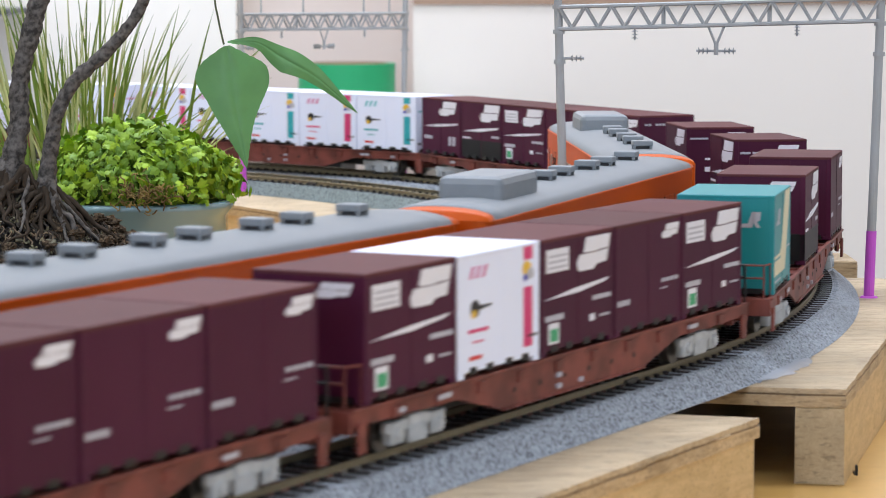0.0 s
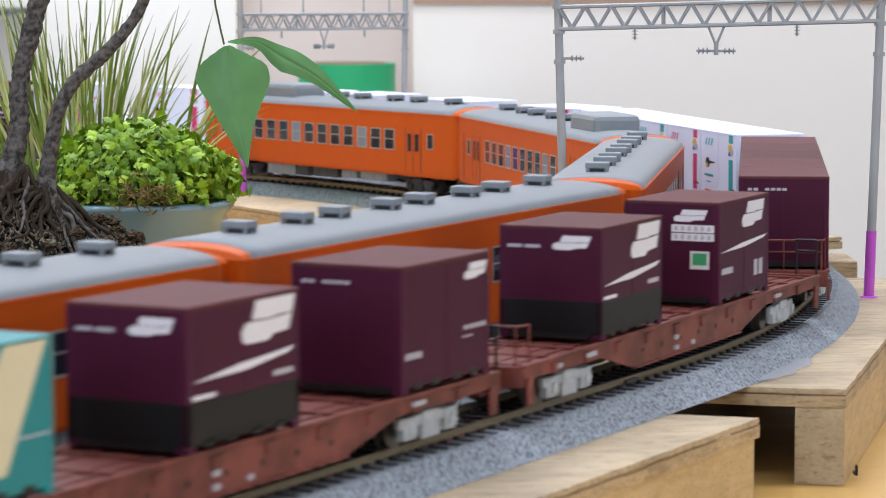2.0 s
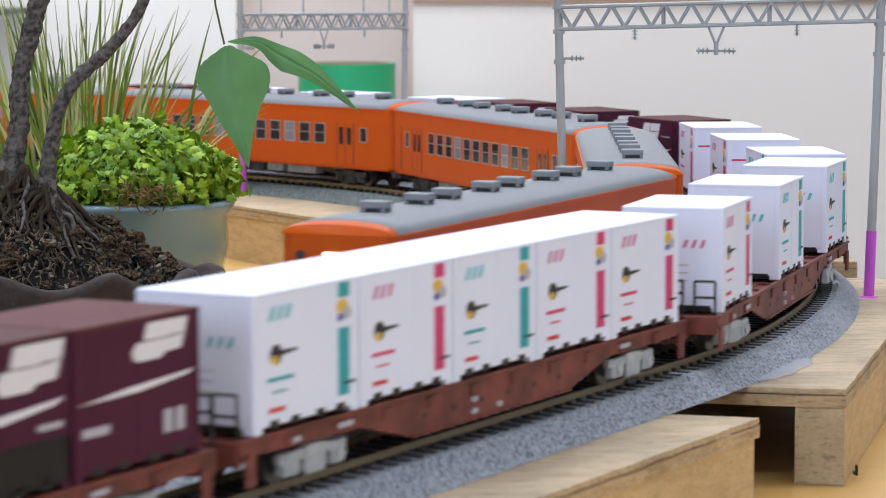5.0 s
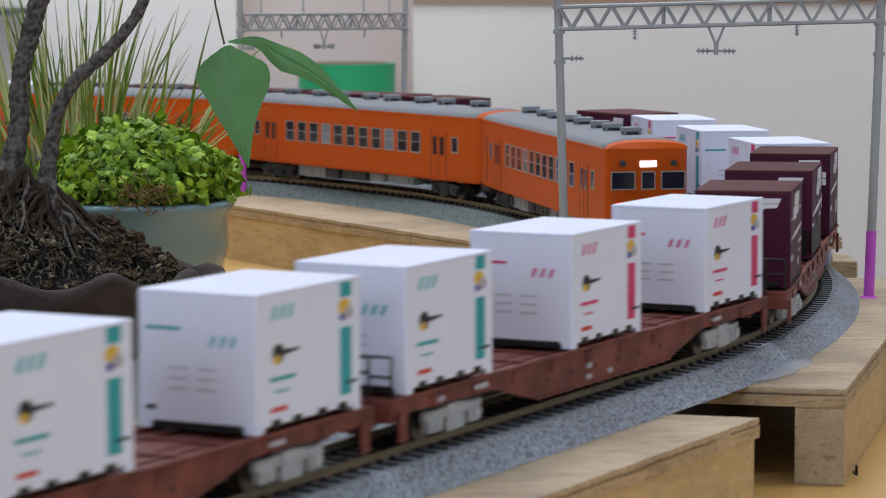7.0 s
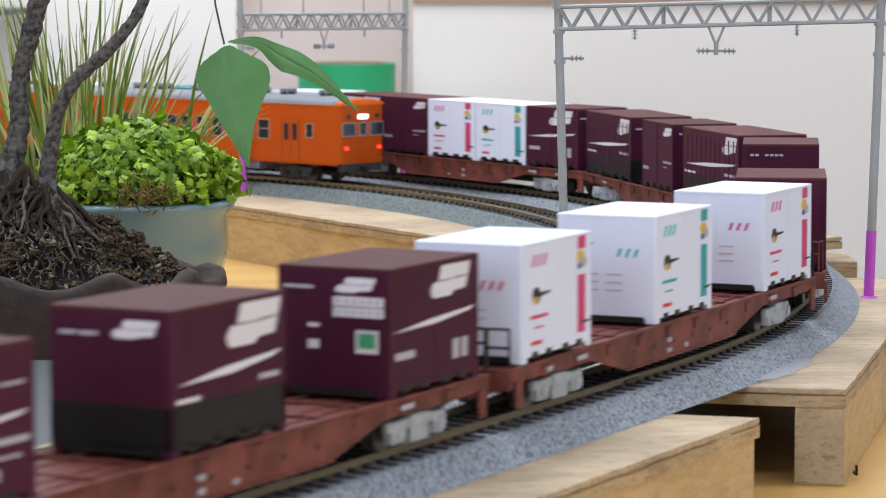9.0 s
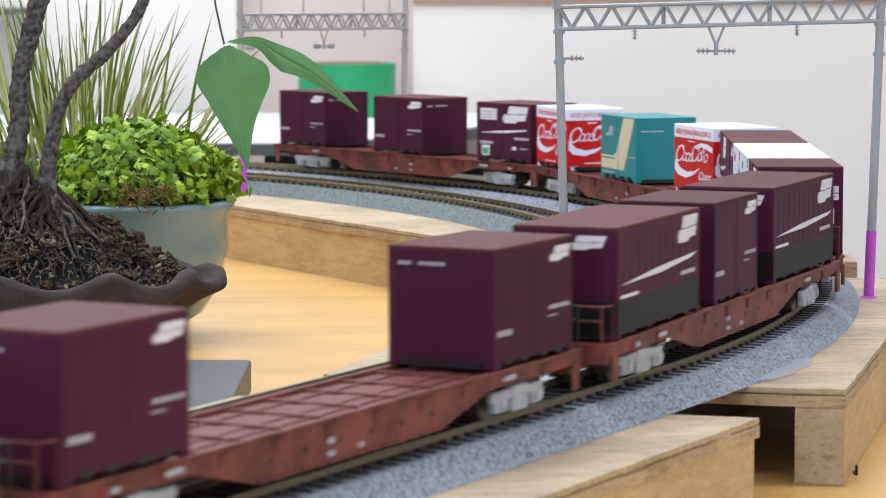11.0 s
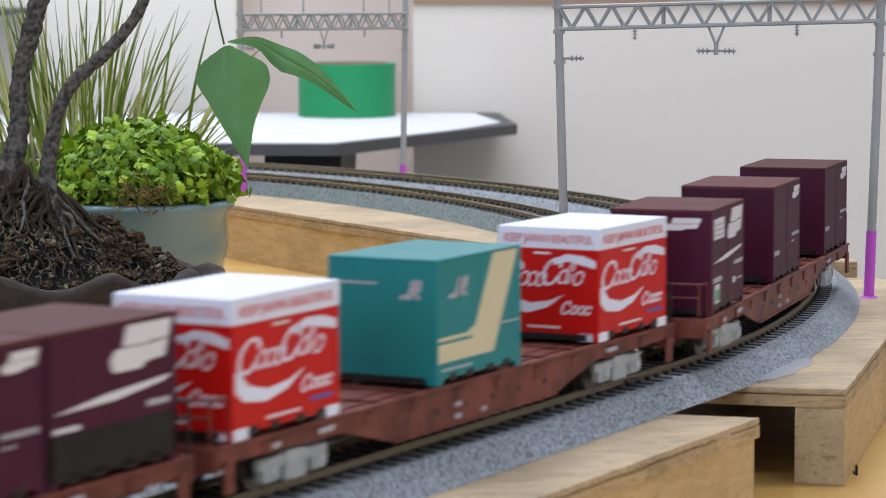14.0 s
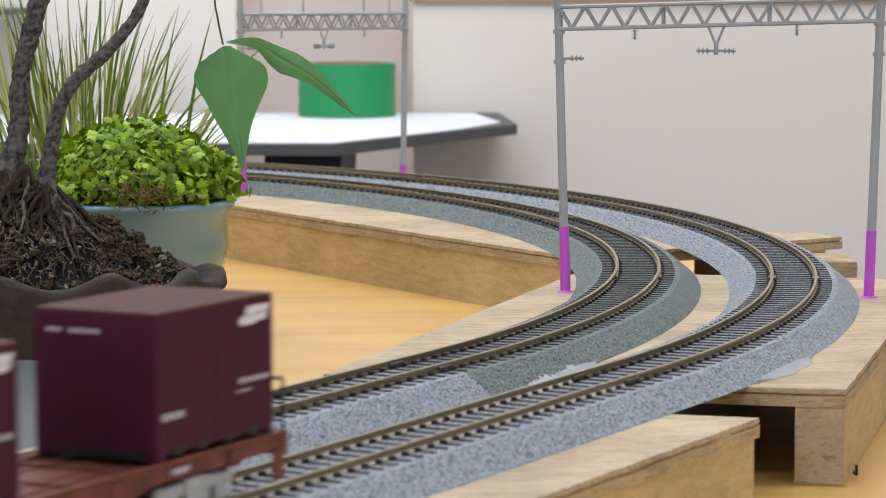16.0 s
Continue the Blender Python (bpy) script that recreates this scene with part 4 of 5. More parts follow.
def make_wagon(full=True):
    th = empty("container_wagon", "red-brown bogie flat wagon with fish-bellied side sills", "wagon", "wagons of the freight train")
    W2 = 0.0150
    for sg in (-1, 1):
        prof = [(-WL / 2, DECK - 0.0006), (WL / 2, DECK - 0.0006), (WL / 2, DECK - 0.0042), (0.070, DECK - 0.0046), (0.045, DECK - 0.0104), (-0.045, DECK - 0.0104), (-0.070, DECK - 0.0046), (-WL / 2, DECK - 0.0042)]
        bm = bmesh.new()
        y0, y1 = sg * (W2 - 0.0009), sg * W2
        a = [bm.verts.new((x, y0, z)) for x, z in prof]
        b = [bm.verts.new((x, y1, z)) for x, z in prof]
        bm.faces.new(a)
        bm.faces.new(b[::-1])
        for i in range(8):
            bm.faces.new((a[i], b[i], b[(i + 1) % 8], a[(i + 1) % 8]))
        add_box(bm, -WL / 2, WL / 2, sg * W2 - 0.0007, sg * W2 + 0.0007, DECK - 0.0010, DECK - 0.0001, 0.0002)
        add_box(bm, -0.045, 0.045, sg * W2 - 0.0006, sg * W2 + 0.0006, DECK - 0.0108, DECK - 0.0101, 0.0002)
        part("side_sill", bm, RUST, th)
        for i in range(10):
            x = -0.1020 + i * 0.0227
            part("stake_bracket", box(x - 0.0022, x + 0.0022, sg * W2 - 0.0003, sg * (W2 + 0.0006), DECK - 0.0046, DECK - 0.0016, 0.0003), RUST, th)
        for i in range(6):
            x = -0.038 + i * 0.0152
            part("sill_hole", cyl((x, sg * (W2 - 0.0002), DECK - 0.0062), (x, sg * (W2 + 0.00012), DECK - 0.0062), 0.0008, n=10), DARK, th)
        for x, w, z in ((0.012, 0.0022, -0.0055), (0.012, 0.0022, -0.0085), (0.078, 0.007, -0.0026), (-0.080, 0.006, -0.0026), (-0.002, 0.0016, -0.0085), (0.1, 0.003, -0.003)):
            part("bar", box(x - w / 2, x + w / 2, sg * W2 - 0.0002, sg * (W2 + 0.00075), DECK + z - 0.0006, DECK + z + 0.0006), MARK_GREY, th)
    bm = box(-WL / 2 + 0.001, WL / 2 - 0.001, -W2 + 0.0012, W2 - 0.0012, DECK - 0.0034, DECK - 0.0013)
    for i in range(14):
        x = -WL / 2 + 0.006 + i * (WL - 0.012) / 13
        add_box(bm, x - 0.0010, x + 0.0010, -W2 + 0.001, W2 - 0.001, DECK - 0.0022, DECK - 0.0006)
    add_box(bm, -WL / 2, WL / 2, -0.0032, 0.0032, DECK - 0.0090, DECK - 0.0010)
    for y in (-0.0085, 0.0085):
        add_box(bm, -WL / 2 + 0.001, WL / 2 - 0.001, y - 0.0006, y + 0.0006, DECK - 0.003, DECK - 0.0009)
    part("deck", bm, RUST_TOP, th)
    for sx in (-1, 1):
        part("end_sill", box(sx * WL / 2 - 0.0011, sx * WL / 2 + 0.0006, -W2, W2, DECK - 0.0060, DECK - 0.0004, 0.0003), RUST, th)
        part("coupler", box(sx * (WL / 2 + 0.0028) - 0.0033, sx * (WL / 2 + 0.0028) + 0.0033, -0.0016, 0.0016, 0.0062, 0.0090, 0.0005), DARK, th)
        for sg in (-1, 1):
            part("step", box(sx * (WL / 2 - 0.004) - 0.0018, sx * (WL / 2 - 0.004) + 0.0018, sg * (W2 + 0.0004) - 0.0005, sg * (W2 + 0.0004) + 0.0005, 0.0030, DECK - 0.0035, 0.0002), RUST, th)
        part("brake_gear", box(sx * 0.056 - 0.012, sx * 0.056 + 0.012, -0.006, 0.006, 0.0045, 0.0100, 0.0006), DARK, th)
    # handrail round the brakeman's end
    x = WL / 2 - 0.0006
    rail = [((x, -0.0128, DECK - 0.001), (x, -0.0128, DECK + 0.0098)), ((x, 0.0128, DECK - 0.001), (x, 0.0128, DECK + 0.0098)), ((x, -0.0128, DECK + 0.0098), (x, 0.0128, DECK + 0.0098)),
            ((x, -0.0128, DECK + 0.0058), (x, 0.0128, DECK + 0.0058)), ((x, 0.0, DECK - 0.001), (x, 0.0, DECK + 0.0098)), ((x - 0.0055, 0.0142, DECK - 0.001), (x - 0.0055, 0.0142, DECK + 0.0098)), ((x, 0.0128, DECK + 0.0098), (x - 0.0055, 0.0142, DECK + 0.0098))]
    if not full:
        rail = [((x, 0.0142, DECK - 0.001), (x, 0.0142, DECK + 0.0098)), ((x, 0.0080, DECK - 0.001), (x, 0.0080, DECK + 0.0098)), ((x, 0.0080, DECK + 0.0098), (x, 0.0142, DECK + 0.0098)), ((x, 0.0080, DECK + 0.0050), (x, 0.0142, DECK + 0.0050))]
    bm = bmesh.new()
    for p, q in rail:
        add_cyl(bm, p, q, 0.00032 if full else 0.00038, n=6)
    part("handrail", bm, RUST if full else DARK, th)
    x = -WL / 2 - 0.0004
    bm = bmesh.new()
    for p, q in (((x, 0.0140, DECK - 0.004), (x, 0.0140, DECK + 0.0112)), ((x, 0.0140, DECK + 0.0112), (x, 0.0070, DECK + 0.0112)), ((x, 0.0070, DECK + 0.0112), (x, 0.0070, DECK - 0.004)), ((x, 0.0140, DECK + 0.0075), (x, 0.0070, DECK + 0.0075))):
        add_cyl(bm, p, q, 0.00042, n=6)
    part("handrail", bm, DARK, th)
    for sx in (1, -1):
        make_bogie(th, sx * HALF_W, BOGIE)
    return th


# Loads, wagon by wagon from the head: the five places of each wagon. L: a long box over one and a half places.
LOADS = ["ppppp", "bwbpb", "t.k.p", ".k.g.", "ppbkg", "cwcww", "w.c.c", "c.w.w", "e.k.g", "w.c.w", "p...p", "LpL", "gcwpk", "r.t.r", "b.p.p"]
PITCH = 0.2576
SLOT = 0.0473
MAKERS = {"p": make_plain, "e": make_emblem, "b": make_boxed, "t": make_teal, "k": make_skirted, "g": make_tagged, "r": make_red,
          "w": lambda: make_white(MARK_PINK, PALE_PINK, "pink"), "c": lambda: make_white(MARK_TEAL, PALE_TEAL, "teal"), "L": lambda: make_skirted(0.0755)}
made, train = {}, []


def take(kind, maker):
    """The first of a kind is the pattern; the others copy it."""
    if kind not in made:
        made[kind] = maker()
        return made[kind]
    return copy_thing(made[kind], Matrix())


for k, load in enumerate(LOADS):
    front = -0.083 - PITCH * (k - 2)
    mid = front - (4 * SLOT + CL) / 2
    train.append((take("wagon", make_wagon) if k < 5 or k > 9 else take("plain_wagon", lambda: make_wagon(False)), mid, None))
    if load == "LpL":
        places = [("L", 0.0800), ("p", 0.0038), ("L", -0.0757)]
    else:
        places = [(c, (2 - i) * SLOT) for i, c in enumerate(load) if c != "."]
    for c, x in places:
        train.append((take(c, MAKERS[c]), mid, x))

# ---- orange railcars ----
RL, RW, HALF_R = 0.2480, 0.0350, 0.0862
EAVE, TOP, FLOORZ = 0.0422, 0.0466, 0.0105


def side_window(th, x, w, z0, z1, sg, pane, frame=WIN_FRAME, bars=1):
    y = sg * RW / 2
    bm = bmesh.new()
    t = 0.0005
    for a, b, c, d in ((x - w / 2 - t, x + w / 2 + t, z0 - t, z0), (x - w / 2 - t, x + w / 2 + t, z1, z1 + t), (x - w / 2 - t, x - w / 2, z0, z1), (x + w / 2, x + w / 2 + t, z0, z1)):
        add_box(bm, a, b, y - 0.0002, y + sg * 0.00025, c, d)
    if bars:
        zm = z0 + (z1 - z0) * 0.52
        add_box(bm, x - w / 2, x + w / 2, y - 0.0002, y + sg * 0.00018, zm - 0.0002, zm + 0.0002)
    wd = part("window", bm, frame, th)
    part("pane", box(x - w / 2, x + w / 2, min(y - sg * 0.0002, y + sg * 0.00008), max(y - sg * 0.0002, y + sg * 0.00008), z0, z1), pane, wd)


def roof_half(x):
    """The roof's arch at the car's end drops a little."""
    e = max(0.0, (abs(x) - (RL / 2 - 0.010)) / 0.010)
    return 1 - 0.35 * e * e


def make_railcar(hump):
    th = empty("railcar", "orange model diesel railcar with a grey roof and ventilators", "railcar", "cars of the orange train")
    # body: an extruded section with rounded vertical corners
    h, w, c = RL / 2, RW / 2, 0.004
    plan = []
    for sx, sy in ((1, 1), (-1, 1), (-1, -1), (1, -1)):
        for k in range(4):
            a = math.pi / 2 * k / 3
            dx, dy = (math.sin(a), math.cos(a)) if sx * sy > 0 else (math.cos(a), math.sin(a))
            if sx * sy > 0:
                dx, dy = math.cos(math.pi / 2 - a), math.sin(math.pi / 2 - a)
            plan.append((sx * (h - c + c * dx), sy * (w - c + c * dy)))
    plan = sorted(set((round(x, 6), round(y, 6)) for x, y in plan), key=lambda p: math.atan2(p[1] * 7, p[0]))
    part("body", prism(plan, FLOORZ, EAVE), ORANGE, th)

    def arch(x0, x1, name, material, lift, n=26):
        V, F, m = [], [], 12
        for i in range(n + 1):
            x = x0 + (x1 - x0) * i / n
            f = roof_half(x)
            for k in range(m + 1):
                a = math.pi * k / m
                yy = math.cos(a)
                zz = math.sin(a) ** 0.78
                V.append((x, (w - 0.0003 + lift) * yy * (1 - 0.02 * (1 - f)), EAVE - 0.0002 + (TOP - EAVE + lift) * zz * f))
        for i in range(n):
            for k in range(m):
                p = i * (m + 1) + k
                F.append((p, p + 1, p + m + 2, p + m + 1))
        F.append(tuple(range(m + 1))[::-1])
        F.append(tuple(range(n * (m + 1), (n + 1) * (m + 1))))
        return mesh_ob(name, V, F, material, th, "", True)

    arch(-h + 0.0045, h - 0.0045, "roof", ROOF_GREY, 0.0001)
    for a, b in ((-h + 0.0002, -h + 0.0047), (h - 0.0047, h - 0.0002)):
        arch(a, b, "roof_cap", ORANGE, 0.0, 6)
    for sg in (-1, 1):
        part("rain_strip", box(-h + 0.006, h - 0.006, sg * w - 0.0003, sg * w + 0.0003, EAVE - 0.0008, EAVE - 0.0002), ORANGE, th)
    # ventilators in two rows, and the large roof unit on some cars
    for i in range(4):
        for xx in (-0.0965 + 0.0522 * i, -0.0655 + 0.0522 * i):
            if hump and abs(xx - hump) < 0.025:
                continue
            v = part("ventilator", box(xx - 0.0030, xx + 0.0030, -0.0040, 0.0040, TOP + 0.0010, TOP + 0.0031, 0.0004), VENT_GREY, th)
            for fx in (-1, 1):
                for fy in (-1, 1):
                    part("foot", box(xx + fx * 0.0023 - 0.0005, xx + fx * 0.0023 + 0.0005, fy * 0.0032 - 0.0005, fy * 0.0032 + 0.0005, TOP - 0.0010, TOP + 0.0014), VENT_GREY, v)
            part("duct", box(xx - 0.0018, xx + 0.0018, -0.0026, 0.0026, TOP - 0.0008, TOP + 0.0013), UNDER, v)
    if hump:
        bm = box(hump - 0.0195, hump + 0.0195, -0.0105, 0.0105, TOP - 0.003, TOP + 0.0062, 0.0024)
        part("roof_unit", bm, VENT_GREY, th, "dark grey roof cooling unit")
    # sides
    for sg in (-1, 1):
        n = 11
        for i in range(n):
            x = (i - (n - 1) / 2) * 0.0128
            # Some panes are paler: reflected light put into the glass colour.
            side_window(th, x, 0.0082, 0.0228, 0.0328, sg, GLASS_REFLECT if (i * 7 + (3 if sg > 0 else 0)) % 5 == 2 else GLASS_DARK)
        for x in (-0.0855, 0.0855):
            dr = part("door", box(x - 0.0066, x + 0.0066, sg * w - 0.0002, sg * w + 0.00015, 0.0118, 0.0345, 0.0001), ORANGE, th)
            bm = bmesh.new()
            for q in (x - 0.0068, x + 0.0068, x):
                add_box(bm, q - 0.0002, q + 0.0002, sg * w - 0.0002, sg * w + 0.00022, 0.0118, 0.0345)
            part("door_seam", bm, UNDER, dr)
            for q in (x - 0.0033, x + 0.0033):
                part("pane", box(q - 0.0016, q + 0.0016, sg * w - 0.0002, sg * w + 0.0003, 0.0225, 0.0315), GLASS_DARK, dr)
        for x in (-0.1005, 0.1005):
            side_window(th, x, 0.0046, 0.0245, 0.0315, sg, GLASS_DARK, WIN_FRAME, 0)
        part("cab_door_seam", box(0.1100, 0.1104, sg * w - 0.0002, sg * w + 0.00025, 0.0118, 0.0345), UNDER, th)
        rng = random.Random(5 + sg)
        for x0, x1 in ((-0.058, -0.034), (-0.030, -0.016), (-0.012, 0.012), (0.016, 0.026), (0.030, 0.058)):
            bm = box(x0, x1, sg * 0.0125 - 0.0032, sg * 0.0125 + 0.0032, 0.0036 + rng.uniform(0, 0.002), FLOORZ, 0.0005)
            for k in range(3):
                xx = x0 + (x1 - x0) * (k + 0.5) / 3
                add_box(bm, xx - 0.0012, xx + 0.0012, sg * 0.0157 - 0.0004, sg * 0.0157 + 0.0004, 0.0055, 0.0090)
            part("equipment_box", bm, VENT_GREY if int(x0 * 1000) % 4 == 2 else UNDER, th)
        part("skirt_rail", box(-h + 0.003, h - 0.003, sg * (w - 0.0012) - 0.0006, sg * (w - 0.0012) + 0.0006, FLOORZ - 0.0010, FLOORZ), ORANGE, th)
    # ends
    for sx in (-1, 1):
        x = sx * h
        for y, ww in ((-0.0106, 0.0094), (0.0, 0.0050), (0.0106, 0.0094)):
            bm = bmesh.new()
            z0, z1, t = 0.0258, 0.0324, 0.0005
            for a, b, cc, d in ((y - ww / 2 - t, y + ww / 2 + t, z0 - t, z0), (y - ww / 2 - t, y + ww / 2 + t, z1, z1 + t), (y - ww / 2 - t, y - ww / 2, z0, z1), (y + ww / 2, y + ww / 2 + t, z0, z1)):
                add_box(bm, min(x, x + sx * 0.0003), max(x, x + sx * 0.0003), a, b, cc, d)
            wd = part("cab_window", bm, WIN_FRAME, th)
            part("pane", box(x - 0.0002, x + 0.0002, y - ww / 2, y + ww / 2, z0, z1), GLASS_DARK, wd)
        for sg in (-1, 1):
            part("headlight", cyl((x - 0.001 * sx, sg * 0.0108, 0.0362), (x + 0.0007 * sx, sg * 0.0108, 0.0362), 0.0013, n=14), UNDER, th, "dark round headlight")
        part("gangway_door", box(x - 0.00015, x + 0.00018, -0.0036, 0.0036, 0.0115, 0.0340), ORANGE, th)
        part("coupler", box(min(x, x + 0.0035 * sx), max(x, x + 0.0035 * sx), -0.0018, 0.0018, 0.0060, 0.0092, 0.0005), DARK, th)
        part("buffer_beam", box(min(x - 0.004 * sx, x), max(x - 0.004 * sx, x), -0.015, 0.015, 0.0062, FLOORZ, 0.0006), UNDER, th)
    for sx in (1, -1):
        make_bogie(th, sx * HALF_R, UNDER)
    return th


R_PITCH = 0.2540
orange = []
base_car = make_railcar(None)
cars = [make_railcar(0.058), make_railcar(-0.072), base_car]
cars += [copy_thing(base_car, Matrix()) for _ in range(3)]
last = cars[-1]
# the tail car shows a lit sign and red lights at its rear end
x = -RL / 2
part("destination_sign", box(x - 0.0006, x + 0.0004, -0.0036, 0.0036, 0.0346, 0.0372, 0.0003), SIGN_LIT, last, "lit white sign box")
for sg in (-1, 1):
    part("tail_light", cyl((x + 0.001, sg * 0.0125, 0.0190), (x - 0.0006, sg * 0.0125, 0.0190), 0.0009, n=10), TAIL_LIT, last, "glowing red tail light")
for i, c in enumerate(cars):
    orange.append((c, -R_PITCH * (5.5 - i)))

# ---- behind the layout ----
desk = empty("side_desk", "grey-edged desk with white paper spread on it", "desk")
part("desktop", prism([(-1.2, 2.34), (-0.085, 2.305), (0.0665, 2.60), (0.054, 2.815), (-1.2, 2.815)], 0.006, 0.015), DESK, desk)
part("under_box", box(-0.145, -0.082, 2.36, 2.75, -0.70, 0.0058, 0.002), DARK, desk, "dark box under the desk")
part("desk_leg", box(-1.18, -1.14, 2.36, 2.75, -0.70, 0.0058), DESK, desk)
paper = tagged(part("paper_sheet", prism([(-0.62, 2.35), (-0.088, 2.312), (0.010, 2.50), (0.052, 2.62), (0.030, 2.79), (-0.62, 2.79)], 0.0152, 0.0160), PAPER), "large white paper sheet on the desk", "paper")
roll = empty("tape_roll", "green roll of cloth tape standing on the paper", "tape roll")
bm = bmesh.new()
V, F, n = [], [], 64
for r, z in ((0.0455, 0.0162), (0.0455, 0.0655), (0.0385, 0.0655), (0.0385, 0.0162)):
    V += [(-0.090 + r * math.cos(2 * math.pi * i / n), 2.735 + r * math.sin(2 * math.pi * i / n), z) for i in range(n)]
for j in range(4):
    F += [(j * n + i, j * n + (i + 1) % n, ((j + 1) % 4) * n + (i + 1) % n, ((j + 1) % 4) * n + i) for i in range(n)]
mesh_ob("tape", V, F, TAPE_GREEN, roll)
V, F = [], []
for r, z in ((0.0384, 0.0162), (0.0384, 0.0660), (0.0370, 0.0660), (0.0370, 0.0162)):
    V += [(-0.090 + r * math.cos(2 * math.pi * i / n), 2.735 + r * math.sin(2 * math.pi * i / n), z) for i in range(n)]
for j in range(4):
    F += [(j * n + i, j * n + (i + 1) % n, ((j + 1) % 4) * n + (i + 1) % n, ((j + 1) % 4) * n + i) for i in range(n)]
mesh_ob("core", V, F, mat("cardboard", (0.35, 0.25, 0.16), 0.8, var=0.1), roll, "brown cardboard core")

shelf = tagged(part("wall_shelf", box(-1.2, -0.402, 2.70, 2.868, 0.111, 0.1165, 0.001), DESK), "narrow grey shelf on the bright wall", "shelf")

# ---- pots and plants ----
gb = tagged(part("grey_board", box(-0.60, -0.070, 0.62, 1.0536, 0.0, 0.012, 0.001), GREY_BOARD), "flat grey plastic board lying on the table", "board")


def bowl(name, cx, cy, rx, ry, levels, material, parent, wave=0.0, waves=12, n=72, label=""):
    """A pot turned from (scale, z) levels, outside then inside; the rim may wave."""
    V, F = [], []
    for j, (k, z, wv) in enumerate(levels):
        for i in range(n):
            a = 2 * math.pi * i / n
            dz = wave * wv * math.sin(a * waves)
            dr = 1 + 0.03 * wv * math.cos(a * waves)
            V.append((cx + rx * k * dr * math.cos(a), cy + ry * k * dr * math.sin(a), z + dz))
    for j in range(len(levels) - 1):
        for i in range(n):
            F.append((j * n + i, j * n + (i + 1) % n, (j + 1) * n + (i + 1) % n, (j + 1) * n + i))
    F.append(tuple(range(n))[::-1])
    F.append(tuple(range((len(levels) - 1) * n, len(levels) * n)))
    return mesh_ob(name, V, F, material, parent, label, True)


bonsai = empty("bonsai", "bonsai tree with bare grey trunks in a wavy-rimmed brown pot", "bonsai")
BX, BY = -0.192, 1.112
bowl("pot", BX, BY, 0.106, 0.044, [(0.66, 0.0, 0), (0.70, 0.004, 0), (0.80, 0.018, 0.1), (0.93, 0.029, 0.5), (1.0, 0.0340, 1), (0.995, 0.0372, 1), (0.965, 0.0382, 1), (0.925, 0.0366, 1), (0.90, 0.032, 0.4), (0.88, 0.026, 0)],
     POT_BROWN, bonsai, 0.0030, 13, 200, "dark brown stoneware pot with a wavy rim")
rng = random.Random(11)
V, F = [], []
n, m = 60, 16
for j in range(m + 1):
    t = j / m
    for i in range(n):
        a = 2 * math.pi * i / n
        x, y = BX + 0.093 * (1 - t) * math.cos(a) + t * 0.020, BY + 0.038 * (1 - t) * math.sin(a) + t * 0.004
        g = noise.noise(Vector((x * 90, y * 90, 3.1))) * 0.004 + noise.noise(Vector((x * 300, y * 300, 1.1))) * 0.002
        V.append((x, y, 0.030 + 0.040 * math.sin(min(1, t * 1.05) * math.pi / 2) ** 1.25 + g * (1 - 0.4 * t)))
for j in range(m):
    for i in range(n):
        F.append((j * n + i, j * n + (i + 1) % n, (j + 1) * n + (i + 1) % n, (j + 1) * n + i))
F.append(tuple(range(m * n, (m + 1) * n)))
mesh_ob("soil_mound", V, F, SOIL, bonsai, "dark crumbly soil mound", True)


def mound_z(x, y):
    t = 1 - min(1, math.hypot((x - BX - 0.012) / 0.093, (y - BY) / 0.038))
    return 0.030 + 0.040 * math.sin(max(0, min(1, t * 1.05)) * math.pi / 2) ** 1.25


trunks = [([(-0.170, 1.108, 0.060), (-0.165, 1.108, 0.078), (-0.1615, 1.109, 0.094), (-0.1610, 1.110, 0.112), (-0.1565, 1.110, 0.130), (-0.1525, 1.111, 0.145), (-0.144, 1.112, 0.165), (-0.136, 1.112, 0.19)], [0.008, 0.0048, 0.0037, 0.0034, 0.0034, 0.0036, 0.0030, 0.0020]),
          ([(-0.150, 1.104, 0.060), (-0.1505, 1.104, 0.074), (-0.1485, 1.104, 0.088), (-0.146, 1.104, 0.100), (-0.139, 1.104, 0.112), (-0.128, 1.104, 0.122), (-0.1170, 1.104, 0.1345), (-0.1115, 1.104, 0.146), (-0.108, 1.104, 0.16)], [0.0052, 0.0034, 0.0028, 0.0026, 0.0025, 0.0024, 0.0022, 0.0019, 0.0014])]
for pts, rad in trunks:
    sp = spline(pts, 14)
    rr = [rad[min(len(rad) - 1, i // 14)] * (1 - (i % 14) / 14) + rad[min(len(rad) - 1, i // 14 + 1)] * ((i % 14) / 14) for i in range(len(sp))]
    Vt, Ft = tube(sp, [r * (1 + 0.16 * noise.noise(Vector((j * 0.31, rad[0] * 900, 0)))) * rng.uniform(0.98, 1.03) for j, r in enumerate(rr)], 26, 0.14, rng)
    mesh_ob("trunk", Vt, Ft, BARK, bonsai, "rough grey bark", True)
